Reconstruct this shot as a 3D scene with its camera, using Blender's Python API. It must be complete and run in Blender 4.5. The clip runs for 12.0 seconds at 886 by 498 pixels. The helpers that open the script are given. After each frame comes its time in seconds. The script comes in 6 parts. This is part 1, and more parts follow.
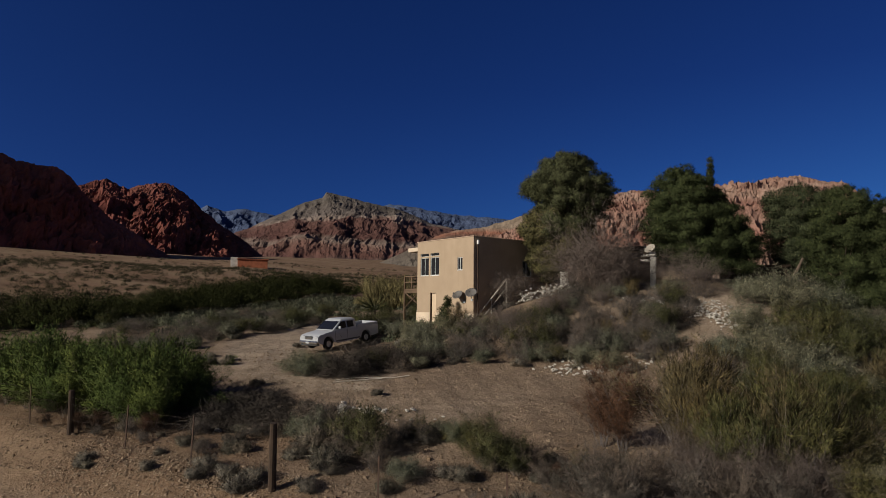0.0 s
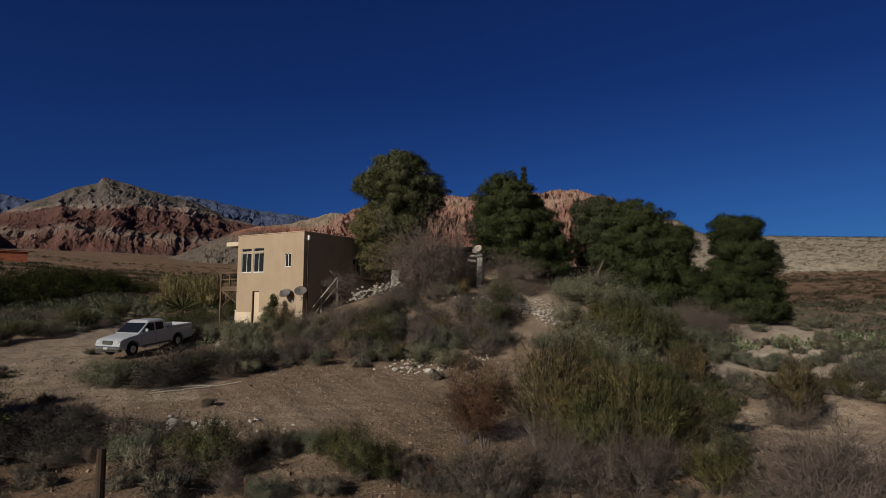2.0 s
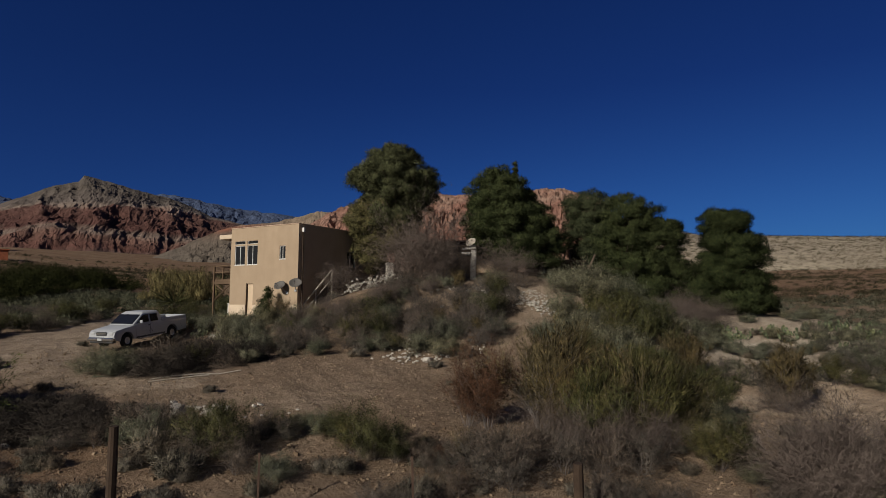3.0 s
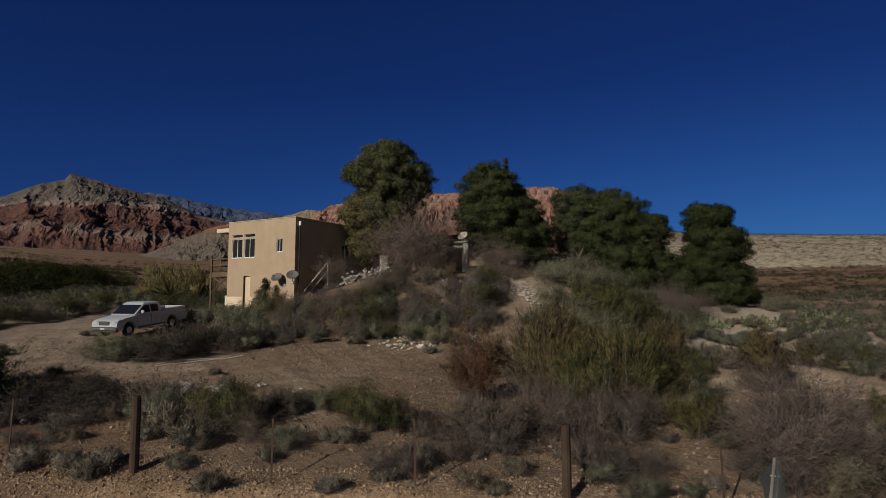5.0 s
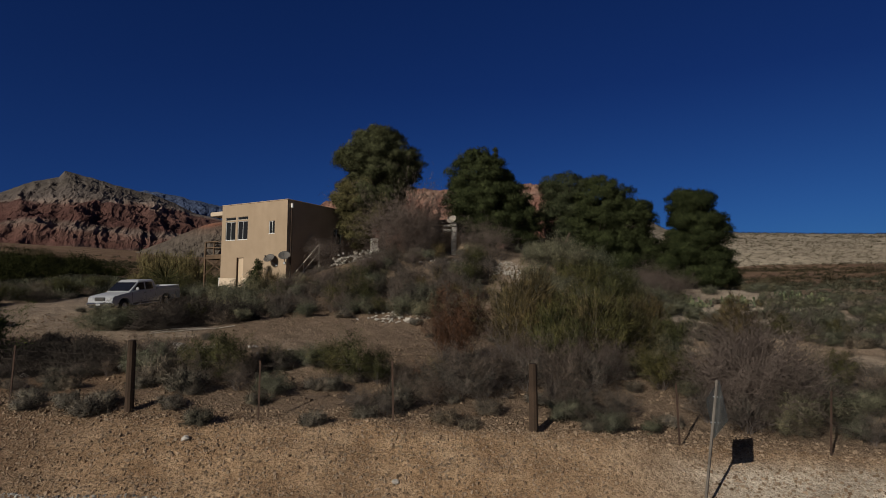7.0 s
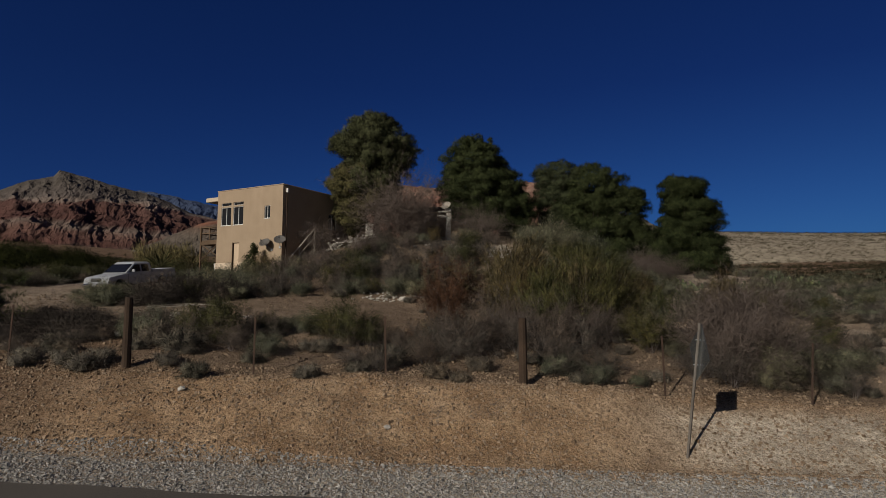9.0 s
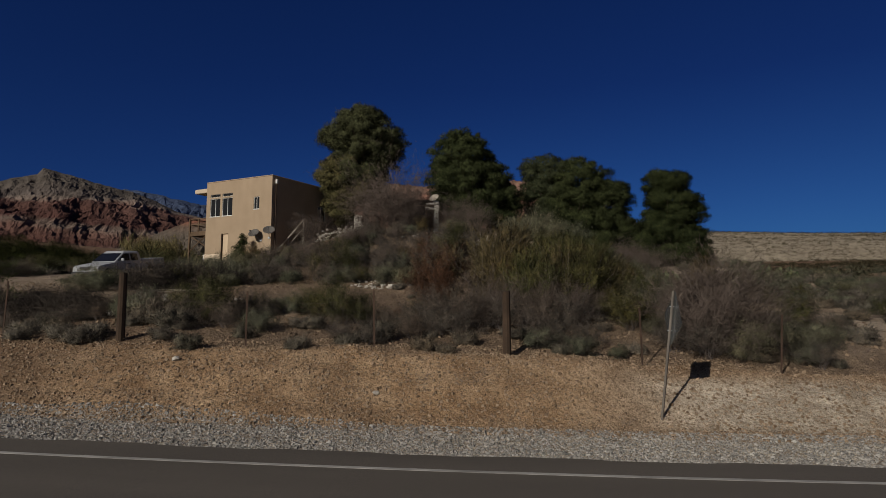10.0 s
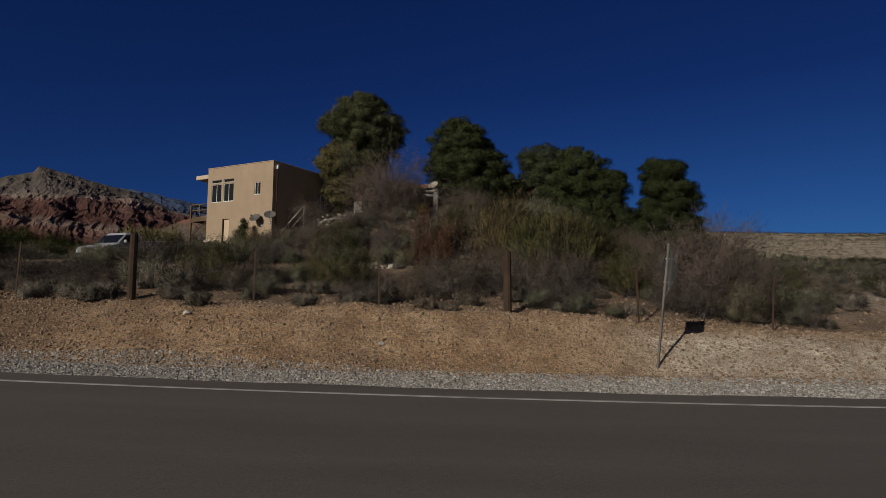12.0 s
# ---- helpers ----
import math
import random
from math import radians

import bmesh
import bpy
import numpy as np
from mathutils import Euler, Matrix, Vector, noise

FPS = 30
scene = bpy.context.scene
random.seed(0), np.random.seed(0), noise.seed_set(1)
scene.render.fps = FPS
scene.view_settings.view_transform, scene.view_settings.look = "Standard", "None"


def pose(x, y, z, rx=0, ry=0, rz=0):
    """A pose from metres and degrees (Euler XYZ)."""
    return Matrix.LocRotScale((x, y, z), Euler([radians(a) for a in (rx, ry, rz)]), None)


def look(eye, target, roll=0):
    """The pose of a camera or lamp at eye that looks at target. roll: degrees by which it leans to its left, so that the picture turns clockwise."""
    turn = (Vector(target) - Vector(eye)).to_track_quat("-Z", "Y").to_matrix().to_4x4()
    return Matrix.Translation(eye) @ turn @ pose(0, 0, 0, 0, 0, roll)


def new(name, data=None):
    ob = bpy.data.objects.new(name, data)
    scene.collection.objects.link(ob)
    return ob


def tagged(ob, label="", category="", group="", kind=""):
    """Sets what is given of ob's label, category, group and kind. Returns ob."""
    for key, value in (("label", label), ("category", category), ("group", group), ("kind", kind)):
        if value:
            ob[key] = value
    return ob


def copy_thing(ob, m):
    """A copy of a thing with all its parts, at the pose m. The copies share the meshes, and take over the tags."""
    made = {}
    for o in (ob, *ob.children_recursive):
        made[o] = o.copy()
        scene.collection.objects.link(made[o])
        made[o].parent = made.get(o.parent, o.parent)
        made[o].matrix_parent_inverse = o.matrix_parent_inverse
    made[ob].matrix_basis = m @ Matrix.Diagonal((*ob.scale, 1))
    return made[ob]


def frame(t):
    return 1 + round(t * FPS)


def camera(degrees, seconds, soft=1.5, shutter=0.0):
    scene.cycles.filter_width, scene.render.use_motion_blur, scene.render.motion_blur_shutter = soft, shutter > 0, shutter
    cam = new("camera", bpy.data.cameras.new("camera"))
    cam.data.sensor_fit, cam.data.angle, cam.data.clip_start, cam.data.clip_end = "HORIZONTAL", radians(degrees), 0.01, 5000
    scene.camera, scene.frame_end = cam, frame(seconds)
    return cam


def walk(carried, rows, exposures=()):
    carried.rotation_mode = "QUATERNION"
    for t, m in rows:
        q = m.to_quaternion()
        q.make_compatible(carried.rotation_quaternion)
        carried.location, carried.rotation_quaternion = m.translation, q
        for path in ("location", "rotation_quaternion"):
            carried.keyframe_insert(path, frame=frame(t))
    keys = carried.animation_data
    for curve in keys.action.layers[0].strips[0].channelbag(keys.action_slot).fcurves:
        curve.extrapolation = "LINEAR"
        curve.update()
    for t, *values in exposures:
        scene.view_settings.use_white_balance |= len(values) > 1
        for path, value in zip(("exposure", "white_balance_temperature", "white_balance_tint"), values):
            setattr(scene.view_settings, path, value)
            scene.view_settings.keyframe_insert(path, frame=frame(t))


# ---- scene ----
cam = camera(73.2, 12.0, 0.7)
PATH = [
    (0, (1.596, 2.892, 6.49), (0.762, 4.701, 6.665), 0.5),
    (0.2, (1.212, 2.832, 6.477), (0.630, 4.738, 6.652), 0.45),
    (0.3, (1.020, 2.803, 6.470), (0.529, 4.733, 6.647), 0.45),
    (0.5, (0.636, 2.743, 6.457), (0.242, 4.696, 6.634), 0.4),
    (1, (0.376, 2.83, 6.436), (0.084, 4.8, 6.614), 0.4),
    (1.5, (-0.152, 3.036, 6.454), (-0.38, 5.015, 6.631), 0.4),
    (2, (-0.529, 3.256, 6.438), (-0.731, 5.238, 6.616), 0.4),
    (2.5, (-0.84, 3.365, 6.214), (-1.018, 5.349, 6.39), 0.4),
    (3, (-1.071, 3.052, 5.962), (-1.225, 5.038, 6.139), 0.3),
    (5, (-1.204, 1.946, 5.473), (-1.323, 3.935, 5.647), 0.2),
    (5.5, (-0.95, 1.63, 5.293), (-1.067, 3.619, 5.466), 0.2),
    (6, (-0.771, 1.344, 4.957), (-0.882, 3.334, 5.13), 0.2),
    (6.5, (-0.71, 1.227, 4.592), (-0.816, 3.217, 4.765), 0.2),
    (7, (-0.689, 1.14, 4.272), (-0.794, 3.13, 4.444), 0.3),
    (9, (-0.565, 0.935, 3.207), (-0.657, 2.926, 3.381), 0.3),
    (9.5, (-0.531, 0.721, 2.89), (-0.62, 2.712, 3.064), 0.3),
    (10, (-0.504, 0.47, 2.572), (-0.557, 2.462, 2.746), 0.3),
    (10.5, (-0.496, 0.307, 2.288), (-0.546, 2.299, 2.463), 0.3),
    (11, (-0.465, 0.2, 2.01), (-0.514, 2.191, 2.186), 0.4),
    (11.5, (-0.543, 0.116, 1.791), (-0.589, 2.108, 1.967), 0.4),
    (12, (-0.646, 0.109, 1.53), (-0.688, 2.101, 1.706), 0.5),
]
walk(cam, [(t, look(eye, target, roll)) for t, eye, target, roll in PATH],
     [(0, -0.12), (1, -0.26), (2.5, -0.31), (5.5, -0.42), (7, -0.54), (9.5, -0.68), (12, -0.70)])

# ---- light ----
SUN_AZ = math.atan2(-0.537, -0.843)      # the sun stands behind the camera, to its left
SUN_EL = radians(25.5)
world = bpy.data.worlds.new("sky")
scene.world = world
world.use_nodes = True
wn, wl = world.node_tree.nodes, world.node_tree.links
sky = wn.new("ShaderNodeTexSky")
sky.sky_type = "NISHITA"
sky.sun_disc = False
sky.sun_elevation = SUN_EL
sky.sun_rotation = SUN_AZ
sky.altitude = 600
sky.air_density = 0.65
sky.dust_density = 2.4
sky.ozone_density = 3.2
wn["Background"].inputs["Strength"].default_value = 0.0400
way = wn.new("ShaderNodeTexCoord")
axes = wn.new("ShaderNodeSeparateXYZ")
wl.new(way.outputs["Generated"], axes.inputs[0])
glow = wn.new("ShaderNodeMapRange")      # deep desert blue ahead, paler towards the sun behind the camera
glow.interpolation_type = "SMOOTHSTEP"
glow.inputs["From Min"].default_value, glow.inputs["From Max"].default_value = 0.15, -0.6
wl.new(axes.outputs["Y"], glow.inputs["Value"])
hue = wn.new("ShaderNodeMix")
hue.data_type = "RGBA"
hue.inputs[6].default_value, hue.inputs[7].default_value = (0.216, 0.503, 1.24, 1), (0.35, 0.375, 0.42, 1)
wl.new(glow.outputs[0], hue.inputs[0])
low = wn.new("ShaderNodeMapRange")      # paler and greener low down, most of all to the right
low.inputs["From Min"].default_value, low.inputs["From Max"].default_value = 0.34, -0.02
wl.new(axes.outputs["Z"], low.inputs["Value"])
right = wn.new("ShaderNodeMapRange")
right.inputs["From Min"].default_value, right.inputs["From Max"].default_value = -0.8, 0.5
wl.new(axes.outputs["X"], right.inputs["Value"])
haze = wn.new("ShaderNodeMath")
haze.operation = "MULTIPLY"
wl.new(low.outputs[0], haze.inputs[0])
wl.new(right.outputs[0], haze.inputs[1])
pale = wn.new("ShaderNodeMix")
pale.data_type = "RGBA"
pale.inputs[7].default_value = (0.46, 1.10, 1.82, 1)
wl.new(haze.outputs[0], pale.inputs[0])
wl.new(hue.outputs[2], pale.inputs[6])
tint = wn.new("ShaderNodeMix")
tint.data_type, tint.blend_type = "RGBA", "MULTIPLY"
tint.inputs[0].default_value = 1.0
wl.new(sky.outputs[0], tint.inputs[6])
wl.new(pale.outputs[2], tint.inputs[7])
wl.new(tint.outputs[2], wn["Background"].inputs[0])
sun = new("sun", bpy.data.lights.new("sun", "SUN"))
sun.data.energy, sun.data.angle, sun.data.color = 4.8, radians(0.55), (1.0, 0.93, 0.82)
sd = Vector((math.sin(SUN_AZ) * math.cos(SUN_EL), math.cos(SUN_AZ) * math.cos(SUN_EL), math.sin(SUN_EL)))
sun.matrix_world = look(sd * 50, (0, 0, 0))

# ---- materials ----


def ramp(nt, fac, stops):
    r = nt.nodes.new("ShaderNodeValToRGB")
    r.color_ramp.elements.remove(r.color_ramp.elements[1])
    for i, (p, c) in enumerate(stops):
        e = r.color_ramp.elements[0] if i == 0 else r.color_ramp.elements.new(p)
        e.position, e.color = p, (*c, 1)
    nt.links.new(fac, r.inputs[0])
    return r.outputs[0]


def noise_tex(nt, scale, detail=4, rough=0.55, coords=None, squash=(1, 1, 1)):
    n = nt.nodes.new("ShaderNodeTexNoise")
    n.inputs["Scale"].default_value, n.inputs["Detail"].default_value, n.inputs["Roughness"].default_value = scale, detail, rough
    if coords is None:
        coords = nt.nodes.new("ShaderNodeNewGeometry").outputs["Position"]
    mp = nt.nodes.new("ShaderNodeMapping")
    mp.inputs["Scale"].default_value = squash
    nt.links.new(coords, mp.inputs["Vector"])
    nt.links.new(mp.outputs[0], n.inputs["Vector"])
    return n.outputs["Fac"]


def mix(nt, fac, a, b, mode="MIX"):
    m = nt.nodes.new("ShaderNodeMix")
    m.data_type, m.blend_type = "RGBA", mode
    for s, v in ((m.inputs[0], fac), (m.inputs[6], a), (m.inputs[7], b)):
        if isinstance(v, (int, float)):
            s.default_value = v
        elif isinstance(v, tuple):
            s.default_value = (*v, 1)
        else:
            nt.links.new(v, s)
    return m.outputs[2]


def material(name, rough=0.9, metal=0.0, spec=0.3):
    m = bpy.data.materials.new(name)
    m.use_nodes = True
    b = m.node_tree.nodes["Principled BSDF"]
    b.inputs["Roughness"].default_value, b.inputs["Metallic"].default_value = rough, metal
    b.inputs["Specular IOR Level"].default_value = spec
    return m, m.node_tree, b


def bump(nt, b, height, strength=0.4, dist=0.02):
    bp = nt.nodes.new("ShaderNodeBump")
    bp.inputs["Strength"].default_value, bp.inputs["Distance"].default_value = strength, dist
    nt.links.new(height, bp.inputs["Height"])
    nt.links.new(bp.outputs[0], b.inputs["Normal"])


def plain(name, col, rough=0.8, metal=0.0, var=0.25, scale=6.0, bump_s=0.15, spec=0.3):
    """A worn surface: the colour, darker and lighter at two scales, with a fine relief."""
    m, nt, b = material(name, rough, metal, spec)
    co = nt.nodes.new("ShaderNodeTexCoord").outputs["Object"]
    big, fine = noise_tex(nt, scale * 0.2, 3, coords=co), noise_tex(nt, scale * 5, 5, coords=co)
    lo, hi = tuple(c * (1 - var) for c in col), tuple(min(1, c * (1 + var)) for c in col)
    c1 = ramp(nt, big, [(0.3, lo), (0.7, hi)])
    c2 = ramp(nt, fine, [(0.3, (1 - var,) * 3), (0.75, (1, 1, 1))])
    nt.links.new(mix(nt, 1.0, c1, c2, "MULTIPLY"), b.inputs["Base Color"])
    if bump_s:
        bump(nt, b, fine, bump_s, 0.01)
    return m


def foliage(name, dark, light, rough=0.9, trans=0.06):
    """Leaves that differ a little one by one, more clump by clump, and plant by plant."""
    m, nt, b = material(name, rough, 0, 0.06)
    geo = nt.nodes.new("ShaderNodeNewGeometry")
    inf = nt.nodes.new("ShaderNodeObjectInfo")
    tone = noise_tex(nt, 1.7, 4, 0.6)
    c = ramp(nt, tone, [(0.30, dark), (0.52, tuple(0.4 * a + 0.6 * v for a, v in zip(dark, light))), (0.72, tuple(v * 1.15 for v in light))])
    tuft = ramp(nt, noise_tex(nt, 6.5, 2, 0.5), [(0.36, (0.52, 0.53, 0.55)), (0.5, (0.95, 0.95, 0.95)), (0.64, (1.5, 1.45, 1.38))])
    c = mix(nt, 1.0, c, tuft, "MULTIPLY")
    one = ramp(nt, geo.outputs["Random Per Island"], [(0.0, (0.72, 0.73, 0.72)), (0.7, (1.0, 1.0, 1.0)), (1.0, (1.35, 1.30, 1.2))])
    c = mix(nt, 1.0, c, one, "MULTIPLY")
    hue = ramp(nt, inf.outputs["Random"], [(0.0, (0.72, 0.75, 0.7)), (0.5, (1, 1, 1)), (1.0, (1.2, 1.08, 0.95))])
    c = mix(nt, 1.0, c, hue, "MULTIPLY")
    nt.links.new(c, b.inputs["Base Color"])
    if trans:
        tr = nt.nodes.new("ShaderNodeBsdfTranslucent")
        nt.links.new(c, tr.inputs[0])
        ms = nt.nodes.new("ShaderNodeMixShader")
        ms.inputs[0].default_value = trans
        nt.links.new(b.outputs[0], ms.inputs[1])
        nt.links.new(tr.outputs[0], ms.inputs[2])
        nt.links.new(ms.outputs[0], nt.nodes["Material Output"].inputs[0])
    return m


def stone(name, dark, light, scale=3.0, rough=0.9):
    m, nt, b = material(name, rough)
    geo = nt.nodes.new("ShaderNodeNewGeometry")
    inf = nt.nodes.new("ShaderNodeObjectInfo")
    c = ramp(nt, geo.outputs["Random Per Island"], [(0.0, dark), (0.7, light), (1.0, tuple(min(1, v * 1.3) for v in light))])
    h = ramp(nt, inf.outputs["Random"], [(0.0, (0.75, 0.73, 0.7)), (1.0, (1.1, 1.1, 1.1))])
    f = noise_tex(nt, scale * 8, 5)
    g = ramp(nt, f, [(0.3, (0.6, 0.58, 0.55)), (0.7, (1.05, 1.05, 1.05))])
    nt.links.new(mix(nt, 1.0, mix(nt, 1.0, c, h, "MULTIPLY"), g, "MULTIPLY"), b.inputs["Base Color"])
    bump(nt, b, f, 0.5, 0.02)
    return m


def soil_material():
    """Desert soil: tan dust, orange cut bank, pale gravelly shoulder, brown plain, told apart by the soil layer of the ground."""
    m, nt, b = material("soil", 0.95, 0, 0.15)
    at = nt.nodes.new("ShaderNodeAttribute")
    at.attribute_name = "soil"
    sep = nt.nodes.new("ShaderNodeSeparateColor")
    nt.links.new(at.outputs["Color"], sep.inputs[0])
    big, mid, fine = noise_tex(nt, 0.12, 4), noise_tex(nt, 1.1, 6, 0.65), noise_tex(nt, 14, 6, 0.7)
    tan = ramp(nt, big, [(0.3, (0.212, 0.152, 0.106)), (0.52, (0.290, 0.212, 0.150)), (0.72, (0.365, 0.280, 0.205))])
    cut = ramp(nt, mid, [(0.25, (0.38, 0.235, 0.132)), (0.5, (0.53, 0.355, 0.212)), (0.75, (0.61, 0.44, 0.285))])
    pale = ramp(nt, mid, [(0.3, (0.52, 0.44, 0.35)), (0.7, (0.74, 0.65, 0.535))])
    plainc = ramp(nt, noise_tex(nt, 0.05, 5, 0.6, None, (1, 3.5, 1)), [(0.3, (0.165, 0.102, 0.064)), (0.5, (0.25, 0.162, 0.102)), (0.7, (0.32, 0.235, 0.155))])
    c = mix(nt, sep.outputs[0], tan, cut)
    c = mix(nt, sep.outputs[1], c, pale)
    c = mix(nt, sep.outputs[2], c, plainc)
    g1 = ramp(nt, mid, [(0.3, (0.72, 0.70, 0.68)), (0.7, (1.1, 1.1, 1.1))])
    g2 = ramp(nt, fine, [(0.35, (0.55, 0.53, 0.50)), (0.6, (1.0, 1.0, 1.0)), (0.8, (1.3, 1.28, 1.25))])
    c = mix(nt, 1.0, c, g1, "MULTIPLY")
    nt.links.new(mix(nt, 1.0, c, g2, "MULTIPLY"), b.inputs["Base Color"])
    both = nt.nodes.new("ShaderNodeMath")
    both.operation = "ADD"
    nt.links.new(fine, both.inputs[0])
    nt.links.new(noise_tex(nt, 4.5, 4, 0.7), both.inputs[1])
    wide = nt.nodes.new("ShaderNodeMath")
    wide.operation = "MULTIPLY_ADD"
    nt.links.new(noise_tex(nt, 1.9, 3, 0.6), wide.inputs[0])
    wide.inputs[1].default_value = 1.8
    nt.links.new(both.outputs[0], wide.inputs[2])
    bump(nt, b, wide.outputs[0], 1.0, 0.08)
    return m


def rock_face(name, bands, scale=0.02, grain=0.25, streak=3.0):
    """Bare rock in tilted strata, with fractures at two scales."""
    m, nt, b = material(name, 0.95, 0, 0.1)
    pos = nt.nodes.new("ShaderNodeNewGeometry").outputs["Position"]
    n1 = noise_tex(nt, scale, 6, 0.6, pos, (1, 1, streak))
    c = ramp(nt, n1, bands)
    n2 = noise_tex(nt, grain, 8, 0.7, pos, (1, 1, 0.6))
    g = ramp(nt, n2, [(0.3, (0.5, 0.48, 0.47)), (0.55, (1, 1, 1)), (0.75, (1.2, 1.18, 1.15))])
    nt.links.new(mix(nt, 1.0, c, g, "MULTIPLY"), b.inputs["Base Color"])
    bump(nt, b, n2, 1.0, 0.6 / grain * 0.25)
    return m


def rock_strata(name, z0, z1, bands, wobble=0.45, scale=0.006, grain=0.05):
    """Rock in layers from the height z0 to z1, the layers folded and broken, with gullies and grit."""
    m, nt, b = material(name, 0.95, 0, 0.1)
    pos = nt.nodes.new("ShaderNodeNewGeometry").outputs["Position"]
    sep = nt.nodes.new("ShaderNodeSeparateXYZ")
    nt.links.new(pos, sep.inputs[0])
    mr = nt.nodes.new("ShaderNodeMapRange")
    mr.inputs["From Min"].default_value, mr.inputs["From Max"].default_value = z0, z1
    nt.links.new(sep.outputs["Z"], mr.inputs["Value"])
    n = noise_tex(nt, scale, 5, 0.62, pos)
    mul = nt.nodes.new("ShaderNodeMath")
    mul.operation = "MULTIPLY_ADD"
    nt.links.new(n, mul.inputs[0])
    mul.inputs[1].default_value, mul.inputs[2].default_value = wobble, -0.5 * wobble
    add = nt.nodes.new("ShaderNodeMath")
    add.operation = "ADD"
    nt.links.new(mr.outputs[0], add.inputs[0])
    nt.links.new(mul.outputs[0], add.inputs[1])
    c = ramp(nt, add.outputs[0], bands)
    n2 = noise_tex(nt, grain, 8, 0.75, pos, (1, 1, 0.5))
    g = ramp(nt, n2, [(0.3, (0.42, 0.41, 0.40)), (0.52, (0.95, 0.95, 0.95)), (0.75, (1.3, 1.28, 1.25))])
    nt.links.new(mix(nt, 1.0, c, g, "MULTIPLY"), b.inputs["Base Color"])
    bump(nt, b, n2, 0.7, 0.2 / grain)
    return m


def asphalt_material():
    m, nt, b = material("asphalt", 0.85, 0, 0.3)
    big, fine = noise_tex(nt, 0.5, 4, 0.6, None, (0.25, 1.6, 1)), noise_tex(nt, 60, 4, 0.7)
    c = ramp(nt, big, [(0.3, (0.104, 0.092, 0.079)), (0.7, (0.134, 0.118, 0.101))])
    g = ramp(nt, fine, [(0.3, (0.6, 0.6, 0.6)), (0.7, (1.25, 1.22, 1.2))])
    nt.links.new(mix(nt, 1.0, c, g, "MULTIPLY"), b.inputs["Base Color"])
    bump(nt, b, fine, 0.5, 0.006)
    return m


def stucco_material():
    """Tan stucco with trowel marks and faint upright rain streaks."""
    m, nt, b = material("stucco", 0.92, 0, 0.2)
    big = noise_tex(nt, 0.7, 4, 0.6)
    streak = noise_tex(nt, 2.2, 4, 0.65, None, (1, 1, 0.12))
    fine = noise_tex(nt, 22, 6, 0.7)
    c = ramp(nt, big, [(0.3, (0.352, 0.265, 0.182)), (0.7, (0.418, 0.318, 0.222))])
    c = mix(nt, 1.0, c, ramp(nt, streak, [(0.34, (0.955, 0.95, 0.94)), (0.52, (1, 1, 1))]), "MULTIPLY")
    c = mix(nt, 1.0, c, ramp(nt, fine, [(0.3, (0.90, 0.89, 0.88)), (0.7, (1.03, 1.03, 1.03))]), "MULTIPLY")
    nt.links.new(c, b.inputs["Base Color"])
    bump(nt, b, fine, 0.35, 0.012)
    return m


def glass_material(name, tint=(0.02, 0.022, 0.025), rough=0.06):
    m, nt, b = material(name, rough, 0, 0.6)
    b.inputs["Base Color"].default_value = (*tint, 1)
    return m


M_SOIL = soil_material()
M_ASPHALT = asphalt_material()
M_PAINT_LINE = plain("road_paint", (0.40, 0.385, 0.36), 0.7, 0, 0.25, 10)
M_GRAVEL = stone("gravel", (0.205, 0.200, 0.195), (0.480, 0.468, 0.452))
M_BANKSTONE = stone("bank_stones", (0.167, 0.110, 0.068), (0.325, 0.242, 0.170))
M_RUBBLE = stone("rubble", (0.255, 0.232, 0.204), (0.470, 0.442, 0.400))
M_STUCCO = stucco_material()
M_STUCCO_TRIM = plain("parapet_cap", (0.47, 0.34, 0.245), 0.85, 0, 0.1)
M_PLINTH = plain("plinth", (0.62, 0.50, 0.37), 0.92, 0, 0.12)
M_WHITE = plain("white_frame", (0.74, 0.72, 0.68), 0.6, 0, 0.08)
M_GLASS = glass_material("window_glass")
M_DARK = plain("dark_room", (0.02, 0.018, 0.016), 0.9)
M_CURTAIN = plain("curtain", (0.30, 0.27, 0.23), 0.95, 0, 0.2)
M_DOOR = plain("door_paint", (0.60, 0.46, 0.32), 0.7, 0, 0.08)
M_OLDWOOD = plain("old_wood", (0.059, 0.038, 0.025), 0.9, 0, 0.4, 8, 0.5)
M_DECKWOOD = plain("deck_wood", (0.16, 0.105, 0.065), 0.9, 0, 0.35, 6, 0.4)
M_RUST = plain("rusty_steel", (0.075, 0.045, 0.032), 0.9, 0.1, 0.4, 12)
M_POLE = plain("weathered_pole", (0.21, 0.185, 0.16), 0.75, 0.2, 0.3, 6)
M_WIRE = plain("fence_wire", (0.14, 0.11, 0.09), 0.7, 0.6, 0.2)
M_GALV = plain("galvanised_steel", (0.42, 0.43, 0.44), 0.5, 0.7, 0.2, 5)
M_SIGN = plain("sign_aluminium", (0.50, 0.55, 0.58), 0.25, 0.92, 0.12, 5, 0.02)
M_DISH = plain("dish_grey", (0.125, 0.115, 0.105), 0.6, 0, 0.15)
M_RAIL = plain("weathered_rail", (0.42, 0.37, 0.31), 0.85, 0, 0.25)
M_TRUCK = plain("truck_white", (0.385, 0.396, 0.417), 0.35, 0, 0.05, 2, 0, 0.5)
M_TRUCKGLASS = glass_material("truck_glass", (0.012, 0.013, 0.015), 0.05)
M_TYRE = plain("tyre_rubber", (0.02, 0.02, 0.02), 0.9, 0, 0.3)
